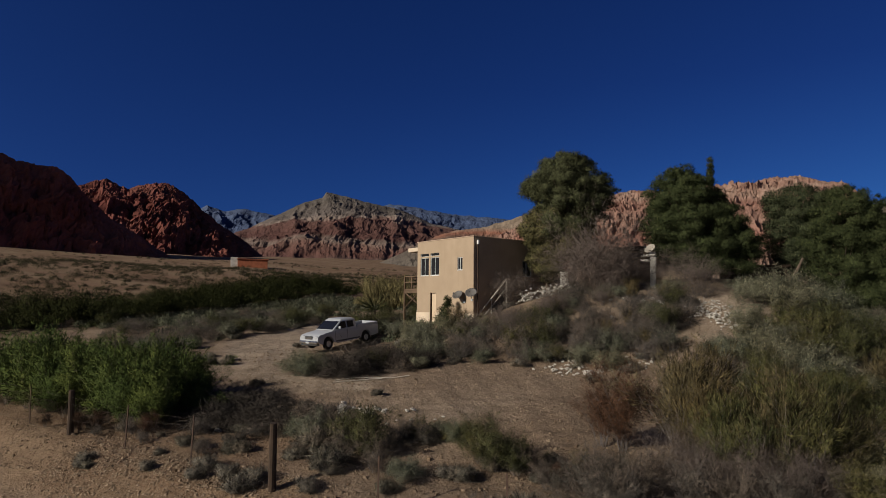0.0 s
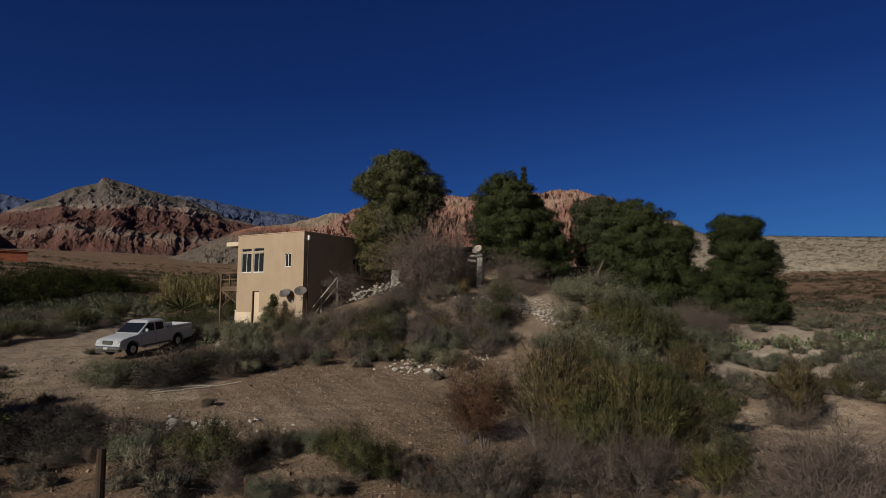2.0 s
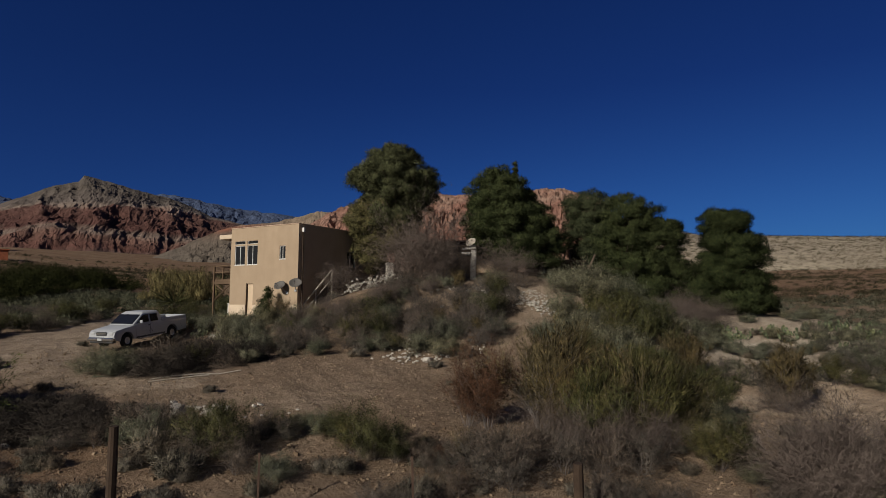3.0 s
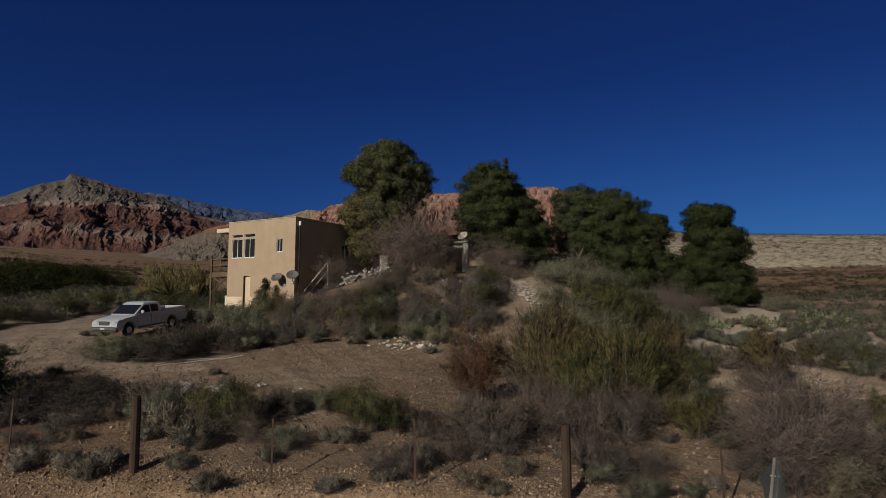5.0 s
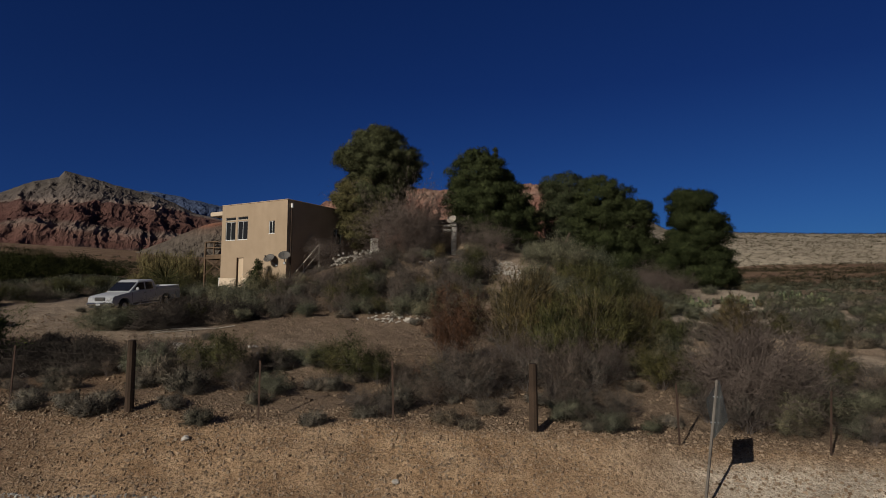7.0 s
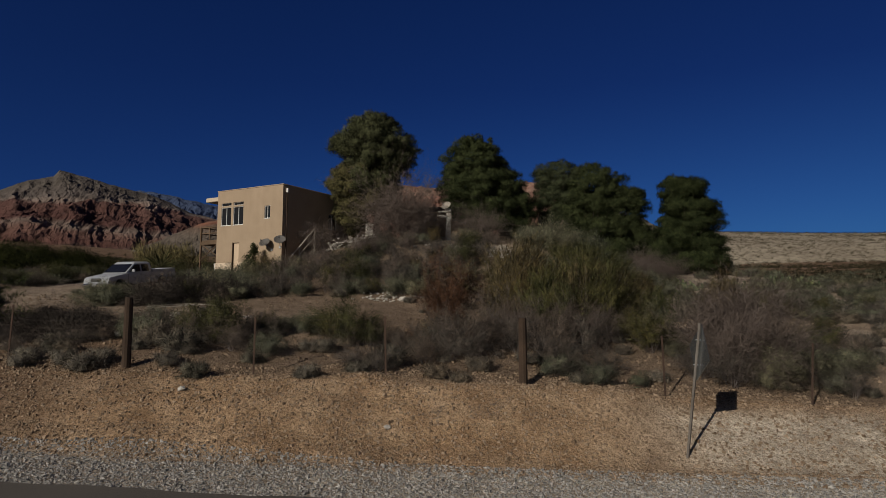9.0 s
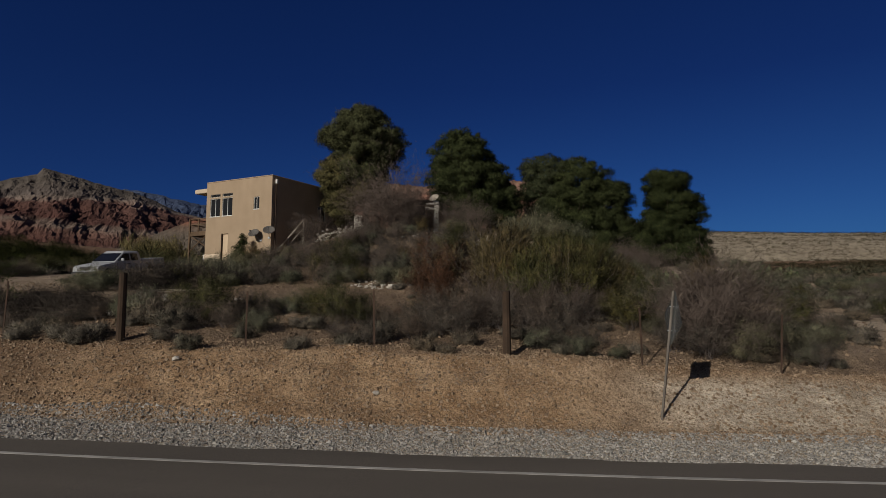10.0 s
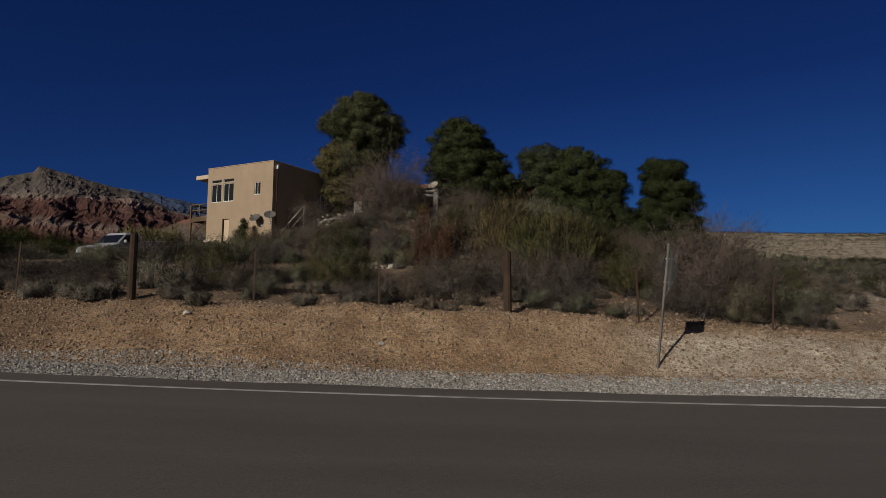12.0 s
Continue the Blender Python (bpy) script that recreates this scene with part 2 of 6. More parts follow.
M_RIM = plain("steel_rim", (0.55, 0.55, 0.55), 0.35, 0.8, 0.1)
M_CHROME = plain("bumper_chrome", (0.55, 0.55, 0.54), 0.25, 0.9, 0.1)
M_GRILLE = plain("grille_dark", (0.07, 0.07, 0.07), 0.5, 0.2, 0.2)
M_LAMPGLASS = plain("headlight_glass", (0.42, 0.43, 0.44), 0.15, 0, 0.05)
M_REDLAMP = plain("tail_lamp", (0.35, 0.02, 0.015), 0.3, 0, 0.1)
M_BARK = plain("bark", (0.12, 0.088, 0.065), 0.95, 0, 0.35, 8, 0.6)
M_TWIG = plain("dry_twigs", (0.229, 0.182, 0.146), 0.95, 0, 0.3, 8, 0)
M_TWIG_GREY = plain("grey_twigs", (0.132, 0.113, 0.106), 0.95, 0, 0.3, 8, 0)
M_TWIG_PALE = plain("pale_twigs", (0.198, 0.173, 0.159), 0.95, 0, 0.3, 8, 0)
M_PINE = foliage("pine_needles", (0.025, 0.032, 0.014), (0.059, 0.071, 0.030))
M_PINE_OLIVE = foliage("pine_needles_dry", (0.095, 0.084, 0.043), (0.192, 0.167, 0.083))
M_CREOSOTE = foliage("creosote_leaves", (0.032, 0.037, 0.017), (0.102, 0.099, 0.045))
M_SAGE = foliage("sage_leaves", (0.077, 0.079, 0.056), (0.184, 0.187, 0.136))
M_GREYBRUSH = foliage("grey_brush", (0.067, 0.056, 0.050), (0.160, 0.138, 0.121))
M_BROWNBRUSH = foliage("brown_brush", (0.043, 0.037, 0.021), (0.121, 0.099, 0.052))
M_REDBRUSH = foliage("red_brush", (0.046, 0.026, 0.018), (0.125, 0.070, 0.045))
M_TUFT = foliage("pale_tuft", (0.085, 0.076, 0.064), (0.200, 0.178, 0.148))
M_WILLOW = foliage("willow_leaves", (0.032, 0.051, 0.015), (0.097, 0.127, 0.039))
M_TWIG_DARK = plain("dark_twigs", (0.147, 0.114, 0.096), 0.95, 0, 0.3, 8, 0)
M_PINE_GREY = foliage("pine_needles_grey", (0.035, 0.041, 0.023), (0.080, 0.091, 0.050))
M_GOLDBRUSH = foliage("golden_brush", (0.069, 0.056, 0.033), (0.207, 0.163, 0.093))
M_OLIVE = foliage("olive_leaves", (0.029, 0.034, 0.015), (0.121, 0.121, 0.055))
M_TWIG_BLACK = plain("charred_twigs", (0.050, 0.040, 0.032), 0.95, 0, 0.3, 8, 0)
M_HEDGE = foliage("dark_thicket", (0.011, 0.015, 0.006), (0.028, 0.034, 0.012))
M_REED = foliage("reeds", (0.082, 0.077, 0.042), (0.172, 0.158, 0.085))
M_CACTUS = foliage("cactus_pads", (0.078, 0.094, 0.055), (0.163, 0.185, 0.114), 0.6, 0.0)
M_FARSCRUB = foliage("far_scrub", (0.040, 0.038, 0.024), (0.096, 0.084, 0.052))
RED, DRED, CREAM, GREY = (0.23, 0.10, 0.066), (0.145, 0.062, 0.046), (0.36, 0.275, 0.20), (0.20, 0.165, 0.13)
M_ROCK_RED = rock_face("red_rock", [(0.25, (0.165, 0.050, 0.040)), (0.5, (0.26, 0.080, 0.058)), (0.75, (0.32, 0.120, 0.088))], 0.02, 0.10)
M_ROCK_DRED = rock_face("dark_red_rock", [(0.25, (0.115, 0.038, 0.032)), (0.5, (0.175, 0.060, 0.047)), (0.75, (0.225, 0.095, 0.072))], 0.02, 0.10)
M_ROCK_MIX = rock_strata("banded_rock", 40, 168, [(0.0, (0.110, 0.090, 0.077)), (0.10, (0.120, 0.058, 0.047)), (0.20, (0.151, 0.086, 0.068)), (0.27, (0.193, 0.145, 0.120)), (0.33, (0.086, 0.042, 0.036)), (0.46, (0.100, 0.052, 0.043)),
                         (0.53, (0.130, 0.072, 0.060)), (0.57, (0.220, 0.172, 0.143)), (0.62, (0.124, 0.102, 0.091)), (0.8, (0.106, 0.090, 0.077)), (1.0, (0.124, 0.106, 0.093))], 0.5)
M_ROCK_CLIFF = rock_strata("cliff_rock", 12, 48, [(0.0, (0.20, 0.15, 0.115)), (0.2, (0.255, 0.16, 0.122)), (0.38, (0.235, 0.115, 0.086)), (0.55, (0.28, 0.17, 0.13)), (0.70, (0.235, 0.125, 0.095)), (0.82, (0.32, 0.215, 0.165)), (0.9, (0.25, 0.14, 0.105)), (1.0, (0.34, 0.245, 0.185))], 0.6, 0.05, 0.42)
M_ROCK_LOW = rock_strata("low_cliff_rock", 26, 60, [(0.0, (0.124, 0.105, 0.086)), (0.4, (0.139, 0.112, 0.090)), (0.58, (0.143, 0.098, 0.074)), (0.68, RED), (0.8, (0.247, 0.188, 0.139)), (1.0, (0.232, 0.180, 0.131))], 0.4, 0.02, 0.15)
# the haze of distance is put into this rock colour as blue
M_ROCK_FAR_HAZE = rock_face("far_range", [(0.3, (0.050, 0.072, 0.135)), (0.7, (0.090, 0.115, 0.185))], 0.004, 0.02)
M_ROCK_HILL = rock_face("scrub_hill", [(0.3, (0.30, 0.248, 0.182)), (0.7, (0.42, 0.362, 0.272))], 0.02, 0.4, 1)
M_REDWALL = plain("red_wall", (0.36, 0.12, 0.06), 0.9, 0, 0.2)

# ---- building blocks ----


class Shape:
    """Vertices and faces gathered for one mesh."""

    def __init__(self):
        self.v, self.f = [], []

    def add(self, verts, faces):
        n = len(self.v)
        self.v.extend(tuple(p) for p in verts)
        self.f.extend(tuple(i + n for i in q) for q in faces)

    def box(self, lo, hi, m=None, cut=0.0):
        """A box from lo to hi with its upright and level edges chamfered by cut."""
        (x0, y0, z0), (x1, y1, z1) = lo, hi
        c = min(cut, (x1 - x0) * 0.45, (y1 - y0) * 0.45, (z1 - z0) * 0.45)
        if c <= 0:
            vs = [Vector((x, y, z)) for z in (z0, z1) for x, y in ((x0, y0), (x1, y0), (x1, y1), (x0, y1))]
            fs = [(3, 2, 1, 0), (4, 5, 6, 7), (0, 1, 5, 4), (1, 2, 6, 5), (2, 3, 7, 6), (3, 0, 4, 7)]
        else:
            vs, fs = [], []
            for z, k in ((z0, c), (z0 + c, 0), (z1 - c, 0), (z1, c)):
                a0, a1, b0, b1 = x0 + k, x1 - k, y0 + k, y1 - k
                e = c if k == 0 else c * 0.5
                vs += [Vector(p) for p in ((a0 + e, b0, z), (a1 - e, b0, z), (a1, b0 + e, z), (a1, b1 - e, z),
                                           (a1 - e, b1, z), (a0 + e, b1, z), (a0, b1 - e, z), (a0, b0 + e, z))]
            fs = [tuple(range(7, -1, -1)), tuple(range(24, 32))]
            for r in range(3):
                fs += [(r * 8 + i, r * 8 + (i + 1) % 8, r * 8 + 8 + (i + 1) % 8, r * 8 + 8 + i) for i in range(8)]
        self.add([m @ p for p in vs] if m else vs, fs)
        return self

    def tube(self, pts, radii, n=6, cap=True):
        """A round bar through pts, with a radius at each."""
        pts = [Vector(p) for p in pts]
        if isinstance(radii, (int, float)):
            radii = [radii] * len(pts)
        vs, up = [], Vector((0, 0, 1))
        for i, p in enumerate(pts):
            d = (pts[min(i + 1, len(pts) - 1)] - pts[max(i - 1, 0)]).normalized()
            a = d.cross(up if abs(d.z) < 0.95 else Vector((1, 0, 0))).normalized()
            b = a.cross(d)
            vs += [p + radii[i] * (a * math.cos(6.2832 * k / n) + b * math.sin(6.2832 * k / n)) for k in range(n)]
        fs = [(i * n + k, i * n + (k + 1) % n, (i + 1) * n + (k + 1) % n, (i + 1) * n + k)
              for i in range(len(pts) - 1) for k in range(n)]
        if cap:
            fs += [tuple(range(n - 1, -1, -1)), tuple(range((len(pts) - 1) * n, len(pts) * n))]
        self.add(vs, fs)
        return self

    def lathe(self, prof, m, n=20):
        """A profile of (radius, height) turned round the z axis of m."""
        vs = [m @ Vector((r * math.cos(6.2832 * k / n), r * math.sin(6.2832 * k / n), z)) for r, z in prof for k in range(n)]
        fs = [(i * n + k, i * n + (k + 1) % n, (i + 1) * n + (k + 1) % n, (i + 1) * n + k)
              for i in range(len(prof) - 1) for k in range(n)]
        self.add(vs, fs)
        return self

    def prism(self, outline, y0, y1, m=None):
        """An outline in x and z, from y0 to y1."""
        n = len(outline)
        vs = [Vector((x, y, z)) for y in (y0, y1) for x, z in outline]
        fs = [tuple(range(n)), tuple(range(2 * n - 1, n - 1, -1))] + [(i, i + n, (i + 1) % n + n, (i + 1) % n) for i in range(n)]
        self.add([m @ p for p in vs] if m else vs, fs)
        return self

    def mesh(self, name, mat, smooth=False):
        me = bpy.data.meshes.new(name)
        me.from_pydata([tuple(p) for p in self.v], [], self.f)
        me.materials.append(mat)
        if smooth:
            me.polygons.foreach_set("use_smooth", [True] * len(me.polygons))
        me.update()
        return me


def array_mesh(name, verts, faces, mat, smooth=False, normals=None):
    """A mesh from numpy arrays: verts (n, 3), faces (m, 3 or 4), and for leaves the way each vertex faces."""
    me = bpy.data.meshes.new(name)
    k = faces.shape[1]
    if normals is not None:      # turn each leaf so that its own side agrees with the way it faces
        a, b, c = (np.asarray(verts)[faces[:, i]] for i in range(3))
        away = np.einsum("ij,ij->i", np.cross(b - a, c - a), normals[faces[:, 0]]) < 0
        faces = faces.copy()
        faces[away] = faces[away][:, ::-1]
    me.vertices.add(len(verts))
    me.vertices.foreach_set("co", np.asarray(verts, np.float32).ravel())
    me.loops.add(faces.size)
    me.loops.foreach_set("vertex_index", np.asarray(faces, np.int32).ravel())
    me.polygons.add(len(faces))
    me.polygons.foreach_set("loop_start", np.arange(0, faces.size, k, dtype=np.int32))
    me.polygons.foreach_set("use_smooth", np.full(len(faces), smooth))
    me.materials.append(mat)
    me.update(calc_edges=True)
    me.validate()
    if normals is not None and len(normals) == len(me.vertices):
        nv = normals / np.maximum(1e-6, np.linalg.norm(normals, axis=1, keepdims=True))
        me.normals_split_custom_set_from_vertices(nv.tolist())
    return me


def thing(name, label, category, group="", at=None, data=None, kind=""):
    ob = tagged(new(name, data), label, category, group, kind)
    if at is not None:
        ob.matrix_world = at
    return ob


def part(name, shape, mat, parent, label="", smooth=False):
    me = shape.mesh(name, mat, smooth) if isinstance(shape, Shape) else shape
    ob = new(name, me)
    ob.parent = parent
    return tagged(ob, label)


# ---- the lie of the land ----


def line_of(x):
    """The road's white edge line, gently curved near the camera and straight further off."""
    x = np.asarray(x, float)
    c = np.clip(x, -40, -8) + 8
    return 9.65 - 0.028 * np.maximum(x, -8) + np.where(x < -8, 0.224 - 0.05 * c + 0.0055 * c * c - 0.224, 0) + np.where(x < -40, -(x + 40) * 0.40, 0)


def road_z(x):
    """The road climbs a little towards the left."""
    c = np.clip(np.asarray(x, float), -14, 8)
    return 0.028 - 0.0124 * c + 0.0009 * c * c


def line_y(x):
    """The middle of the white edge line."""
    return float(line_of(x))


def smooth01(t):
    t = np.clip(t, 0, 1)
    return t * t * (3 - 2 * t)


def hump(x, y, cx, cy, rx, ry):
    return np.exp(-((x - cx) / rx) ** 2 - ((y - cy) / ry) ** 2)


def wave(x, y, s, k):
    """A cheap rolling noise of wavelength about s metres."""
    x, y = x / s * 6.2832, y / s * 6.2832
    return (np.sin(x * 0.83 + y * 0.47 + k) + np.sin(-x * 0.52 + y * 0.91 + 2.1 * k) + np.sin(x * 0.31 - y * 1.13 + 3.7 * k) * 0.8
            + np.sin(x * 1.37 + y * 1.21 + 5.3 * k) * 0.5) / 3.3


def land_raw(x, y):
    x, y = np.asarray(x, float), np.asarray(y, float)
    ly = line_of(x)
    d = y - ly
    crest = np.interp(x, [-30, -18, -9, 1, 5, 8, 12, 30], [1.5, 1.5, 1.5, 1.3, 1.22, 1.06, 0.9, 0.7])
    foot = np.clip(3.0 + 0.09 * x, 2.5, 3.3)
    t = np.clip((d - foot + 0.15 * wave(x, y, 3.3, 2)) / np.clip(2.5 - 0.02 * x, 2.2, 3.0), 0, 1)
    bank = 1 - (1 - t) ** 1.6
    bank = 0.5 * bank + 0.5 * smooth01(t * 1.08)
    rz = road_z(x)
    z = rz - 0.05 + 0.11 * smooth01((d - 1.2) / 2) + (crest - 0.09 - rz * 0.8) * bank
    z = z + np.interp(y, [15.5, 19, 22, 26, 31, 40, 50, 70], [0.0, 0.5, 1.0, 1.42, 1.85, 2.6, 3.2, 4.4]) * smooth01((d - 3.5) / 2.5)
    r = np.hypot(x, y)
    z = z + np.where(y > 0, 0.066 * np.maximum(0, np.minimum(r, 900) - 72), 0) + np.where(y > 0, 0.03 * np.clip(-x - 60, 0, 200), 0)
    rise = smooth01((y - 31.5) / 8.5)
    z = z + 3.05 * np.exp(-((x + 2.0) / 10.5) ** 4) * rise * np.exp(-(np.maximum(0, y - 49) / 12) ** 2)
    z = z + 0.85 * hump(x, y, -16.8, 42, 5, 4) + 0.22 * hump(x, y, -11, 21.6, 2.2, 1.2) - 0.18 * hump(x, y, -2.6, 24, 3, 5) - 0.3 * hump(x, y, -15, 20.2, 4, 1.5) + 0.8 * hump(x, y, 1.2, 32.5, 3.0, 3.0) + 1.4 * hump(x, y, 17, 45, 7, 5) + 0.5 * hump(x, y, 4.5, 36.5, 3.5, 3) + 0.9 * hump(x, y, 1, 46, 6, 4) + 0.7 * hump(x, y, 9, 43, 4, 3) + 0.55 * hump(x, y, 20, 40, 7, 4)
    z = z - 0.55 * hump(x, y, 9.5, 28, 5, 3.5) - 0.5 * hump(x, y, -24, 22, 9, 5) - 0.24 * hump(x, y, -20.3, 35, 4, 4.5)
    off = smooth01((d - 3) / 3)
    z = z + off * (0.10 * wave(x, y, 4.1, 1) + 0.05 * wave(x, y, 1.3, 4) + 0.018 * wave(x, y, 0.45, 7))
    z = z + smooth01((r - 45) / 60) * (0.5 * wave(x, y, 31, 3) + 0.9 * wave(x, y, 90, 5))
    z = z - 0.155 * smooth01((d - 2.9) / 0.7) * (1 - smooth01((d - 4.5) / 0.9) * (1 - smooth01((x - 2) / 2))) * (1 - smooth01((d - 6.5) / 2))
    on_road = smooth01((0.9 - d) / 0.4) * smooth01((d + 13) / 2)
    return z * (1 - on_road) + (rz - 0.05) * on_road


def land(x, y):
    return float(land_raw(x, y))


TRACK = [(-0.8, 21.0), (-3.2, 24), (-9, 26.5), (-15, 27), (-21, 28.5), (-26, 35), (-27, 44), (-30, 60)]


def track_distance(x, y):
    best = np.full(np.shape(x), 1e9)
    for (ax, ay), (bx, by) in zip(TRACK, TRACK[1:]):
        dx, dy = bx - ax, by - ay
        t = np.clip(((x - ax) * dx + (y - ay) * dy) / (dx * dx + dy * dy), 0, 1)
        best = np.minimum(best, np.hypot(x - ax - t * dx, y - ay - t * dy))
    return best


def grid_lines(lo, hi, step, far, grow):
    a = list(np.arange(lo, hi + step / 2, step))
    s = step
    while a[-1] < far:
        s *= grow
        a.append(a[-1] + s)
    s = step
    while a[0] > -far:
        s *= grow
        a.insert(0, a[0] - s)
    return np.array(a)


def build_ground():
    gx, gy = grid_lines(-24, 16, 0.16, 4000, 1.07), grid_lines(8, 34, 0.13, 4000, 1.06)
    X, Y = np.meshgrid(gx, gy)
    Z = land_raw(X, Y)
    ny, nx = X.shape
    idx = np.arange(nx * ny).reshape(ny, nx)
    faces = np.stack([idx[:-1, :-1], idx[:-1, 1:], idx[1:, 1:], idx[1:, :-1]], -1).reshape(-1, 4)
    me = array_mesh("ground", np.stack([X, Y, Z], -1).reshape(-1, 3), faces, M_SOIL, True)
    D = Y - line_of(X)
    cut = smooth01((D - 2.2) / 0.8) * smooth01((6.6 - D) / 1.6) * np.clip(0.9 + 0.35 * wave(X, Y, 6, 8), 0, 1) * (1 - 0.85 * smooth01((-X - 8) / 5))
    pale = np.clip((0.5 + 0.4 * smooth01((X + 9) / 11)) * smooth01((2.9 - D) / 0.6) + 1.0 * smooth01((X - 1.5) / 4) * smooth01((D - 2) / 1) * smooth01((5.6 - D) / 1.0), 0, 1)
    pale = np.maximum(pale, 0.6 * hump(X, Y, 10.5, 27.5, 4.5, 3.0))
    pale = np.maximum(pale, 0.95 * hump(X, Y, 15, 37, 11, 8) * np.clip(0.8 + 0.5 * wave(X, Y, 5, 3), 0, 1))
    cut = np.maximum(cut, 0.8 * hump(X, Y, 10.8, 27.8, 4.5, 3.2))
    pale = np.maximum(pale, 0.6 * hump(X, Y, 13, 22.5, 5, 4))
    pale = np.maximum(pale, 0.22 * smooth01((3.6 - track_distance(X, Y)) / 2) * (X < -12))
    far = np.maximum(smooth01((np.hypot(X - 20, Y) - 62) / 40), 0.9 * smooth01((-X - 6) / 7) * smooth01((23 - Y) / 3) * smooth01((D - 2.5) / 1.5))
    col = np.stack([cut, pale, far, np.ones_like(cut)], -1).reshape(-1, 4)
    at = me.color_attributes.new("soil", "FLOAT_COLOR", "POINT")
    at.data.foreach_set("color", col.astype(np.float32).ravel())
    return thing("ground", "dusty tan desert ground with an orange roadside cut bank", "ground", kind="structure", data=me)


build_ground()


def strip(name, d0, d1, z, mat, xs, label, category):
    """A band that follows the road from d0 to d1 beyond the white line."""
    s = Shape()
    n = len(xs)
    for x in xs:
        for d in (d0, d1):
            dd = d(x) if callable(d) else d
            s.v.append((x, line_y(x) + dd, z + float(road_z(x))))
        for d in (d1, d0):
            dd = d(x) if callable(d) else d
            s.v.append((x, line_y(x) + dd, z - 0.06 + float(road_z(x))))
    for i in range(n - 1):
        a, b = i * 4, i * 4 + 4
        s.f += [(a + k, b + k, b + (k + 1) % 4, a + (k + 1) % 4) for k in range(4)]
    return thing(name, label, category, kind="structure", data=s.mesh(name, mat))


ROAD_X = [-400, -200, -100, -60, -40] + [x * 0.5 for x in range(-60, 61)] + [40, 60, 100, 200, 400]
strip("road", -12.5, lambda x: 0.9 + 0.05 * math.sin(x * 1.7) + 0.03 * math.sin(x * 5.1), 0.0, M_ASPHALT, ROAD_X,
      "dark grey asphalt road with a ragged edge", "road")
strip("road_line", -0.05, 0.05, 0.005, M_PAINT_LINE, ROAD_X, "worn white painted edge line on the asphalt", "road marking")


def blob_stones(name, n, place, size, mat, label, category, seed):
    """Many small angular stones joined into one heap of stuff."""
    rg = np.random.default_rng(seed)
    base = np.array([(-1, -1, -1), (1, -1, -1), (1, 1, -1), (-1, 1, -1), (-0.7, -0.7, 1), (0.7, -0.7, 1), (0.7, 0.7, 1), (-0.7, 0.7, 1)], float) * 0.72
    quad = np.array([(4, 5, 6, 7), (0, 1, 5, 4), (1, 2, 6, 5), (2, 3, 7, 6), (3, 0, 4, 7)])
    xy = place(rg, n)
    n = len(xy)
    z = land_raw(xy[:, 0], xy[:, 1])
    s = size[0] * (size[1] / size[0]) ** (rg.random(n) ** 3.0)
    v = base[None] * (s[:, None, None] * (0.7 + 0.6 * rg.random((n, 8, 1)))) * np.stack([np.ones(n), 0.55 + 0.5 * rg.random(n), 0.4 + 0.4 * rg.random(n)], -1)[:, None]
    a = rg.random(n) * 6.2832
    ca, sa = np.cos(a)[:, None], np.sin(a)[:, None]
    v = np.stack([v[..., 0] * ca - v[..., 1] * sa, v[..., 0] * sa + v[..., 1] * ca, v[..., 2]], -1) + rg.normal(0, 0.16, (n, 8, 3)) * s[:, None, None]
    v += np.stack([xy[:, 0], xy[:, 1], z + s * 0.18], -1)[:, None]
    f = (quad[None] + (np.arange(n) * 8)[:, None, None]).reshape(-1, 4)
    return thing(name, label, category, kind="stuff", data=array_mesh(name, v.reshape(-1, 3), f, mat))


def along_road(d0, d1, x0, x1, power=1.0):
    def place(rg, n):
        x = x0 + (x1 - x0) * rg.random(n)
        d = d0 + (d1 - d0) * rg.random(n) ** power
        return np.stack([x, line_of(x) + d], -1)
    return place


blob_stones("gravel", 42000, along_road(0.93, 2.9, -17, 12, 1.25), (0.013, 0.046), M_GRAVEL, "loose grey crushed gravel on the road shoulder", "gravel", 1)
blob_stones("bank_stones", 56000, along_road(2.4, 6.6, -18, 12), (0.009, 0.052), M_BANKSTONE, "loose orange-brown stones on the cut bank", "stones", 2)
blob_stones("pebbles", 30000, lambda rg, n: np.stack([rg.uniform(-24, 14, n), 15.2 + 20 * rg.random(n) ** 1.6], -1), (0.010, 0.075), M_BANKSTONE,
            "scattered brown pebbles on the dusty ground", "stones", 3)

# ---- mountains ----


def fbm(x, y, seed, octaves=6, ridged=True):
    """Ridged noise on arrays, by value lattice."""
    tot, amp, out = 0.0, 1.0, np.zeros_like(x)
    for o in range(octaves):
        rg = np.random.default_rng(seed * 31 + o)
        L = rg.random((64, 64))
        xi, yi = np.floor(x).astype(int), np.floor(y).astype(int)
        fx, fy = x - xi, y - yi
        fx, fy = fx * fx * (3 - 2 * fx), fy * fy * (3 - 2 * fy)
        a, b, c, d = (L[yi % 64, xi % 64], L[yi % 64, (xi + 1) % 64], L[(yi + 1) % 64, xi % 64], L[(yi + 1) % 64, (xi + 1) % 64])
        n = (a * (1 - fx) + b * fx) * (1 - fy) + (c * (1 - fx) + d * fx) * fy
        if ridged:
            n = 1 - np.abs(2 * n - 1)
        out, tot = out + amp * n, tot + amp
        x, y, amp = x * 2.03 + 7.3, y * 2.03 + 3.1, amp * 0.52
    return out / tot


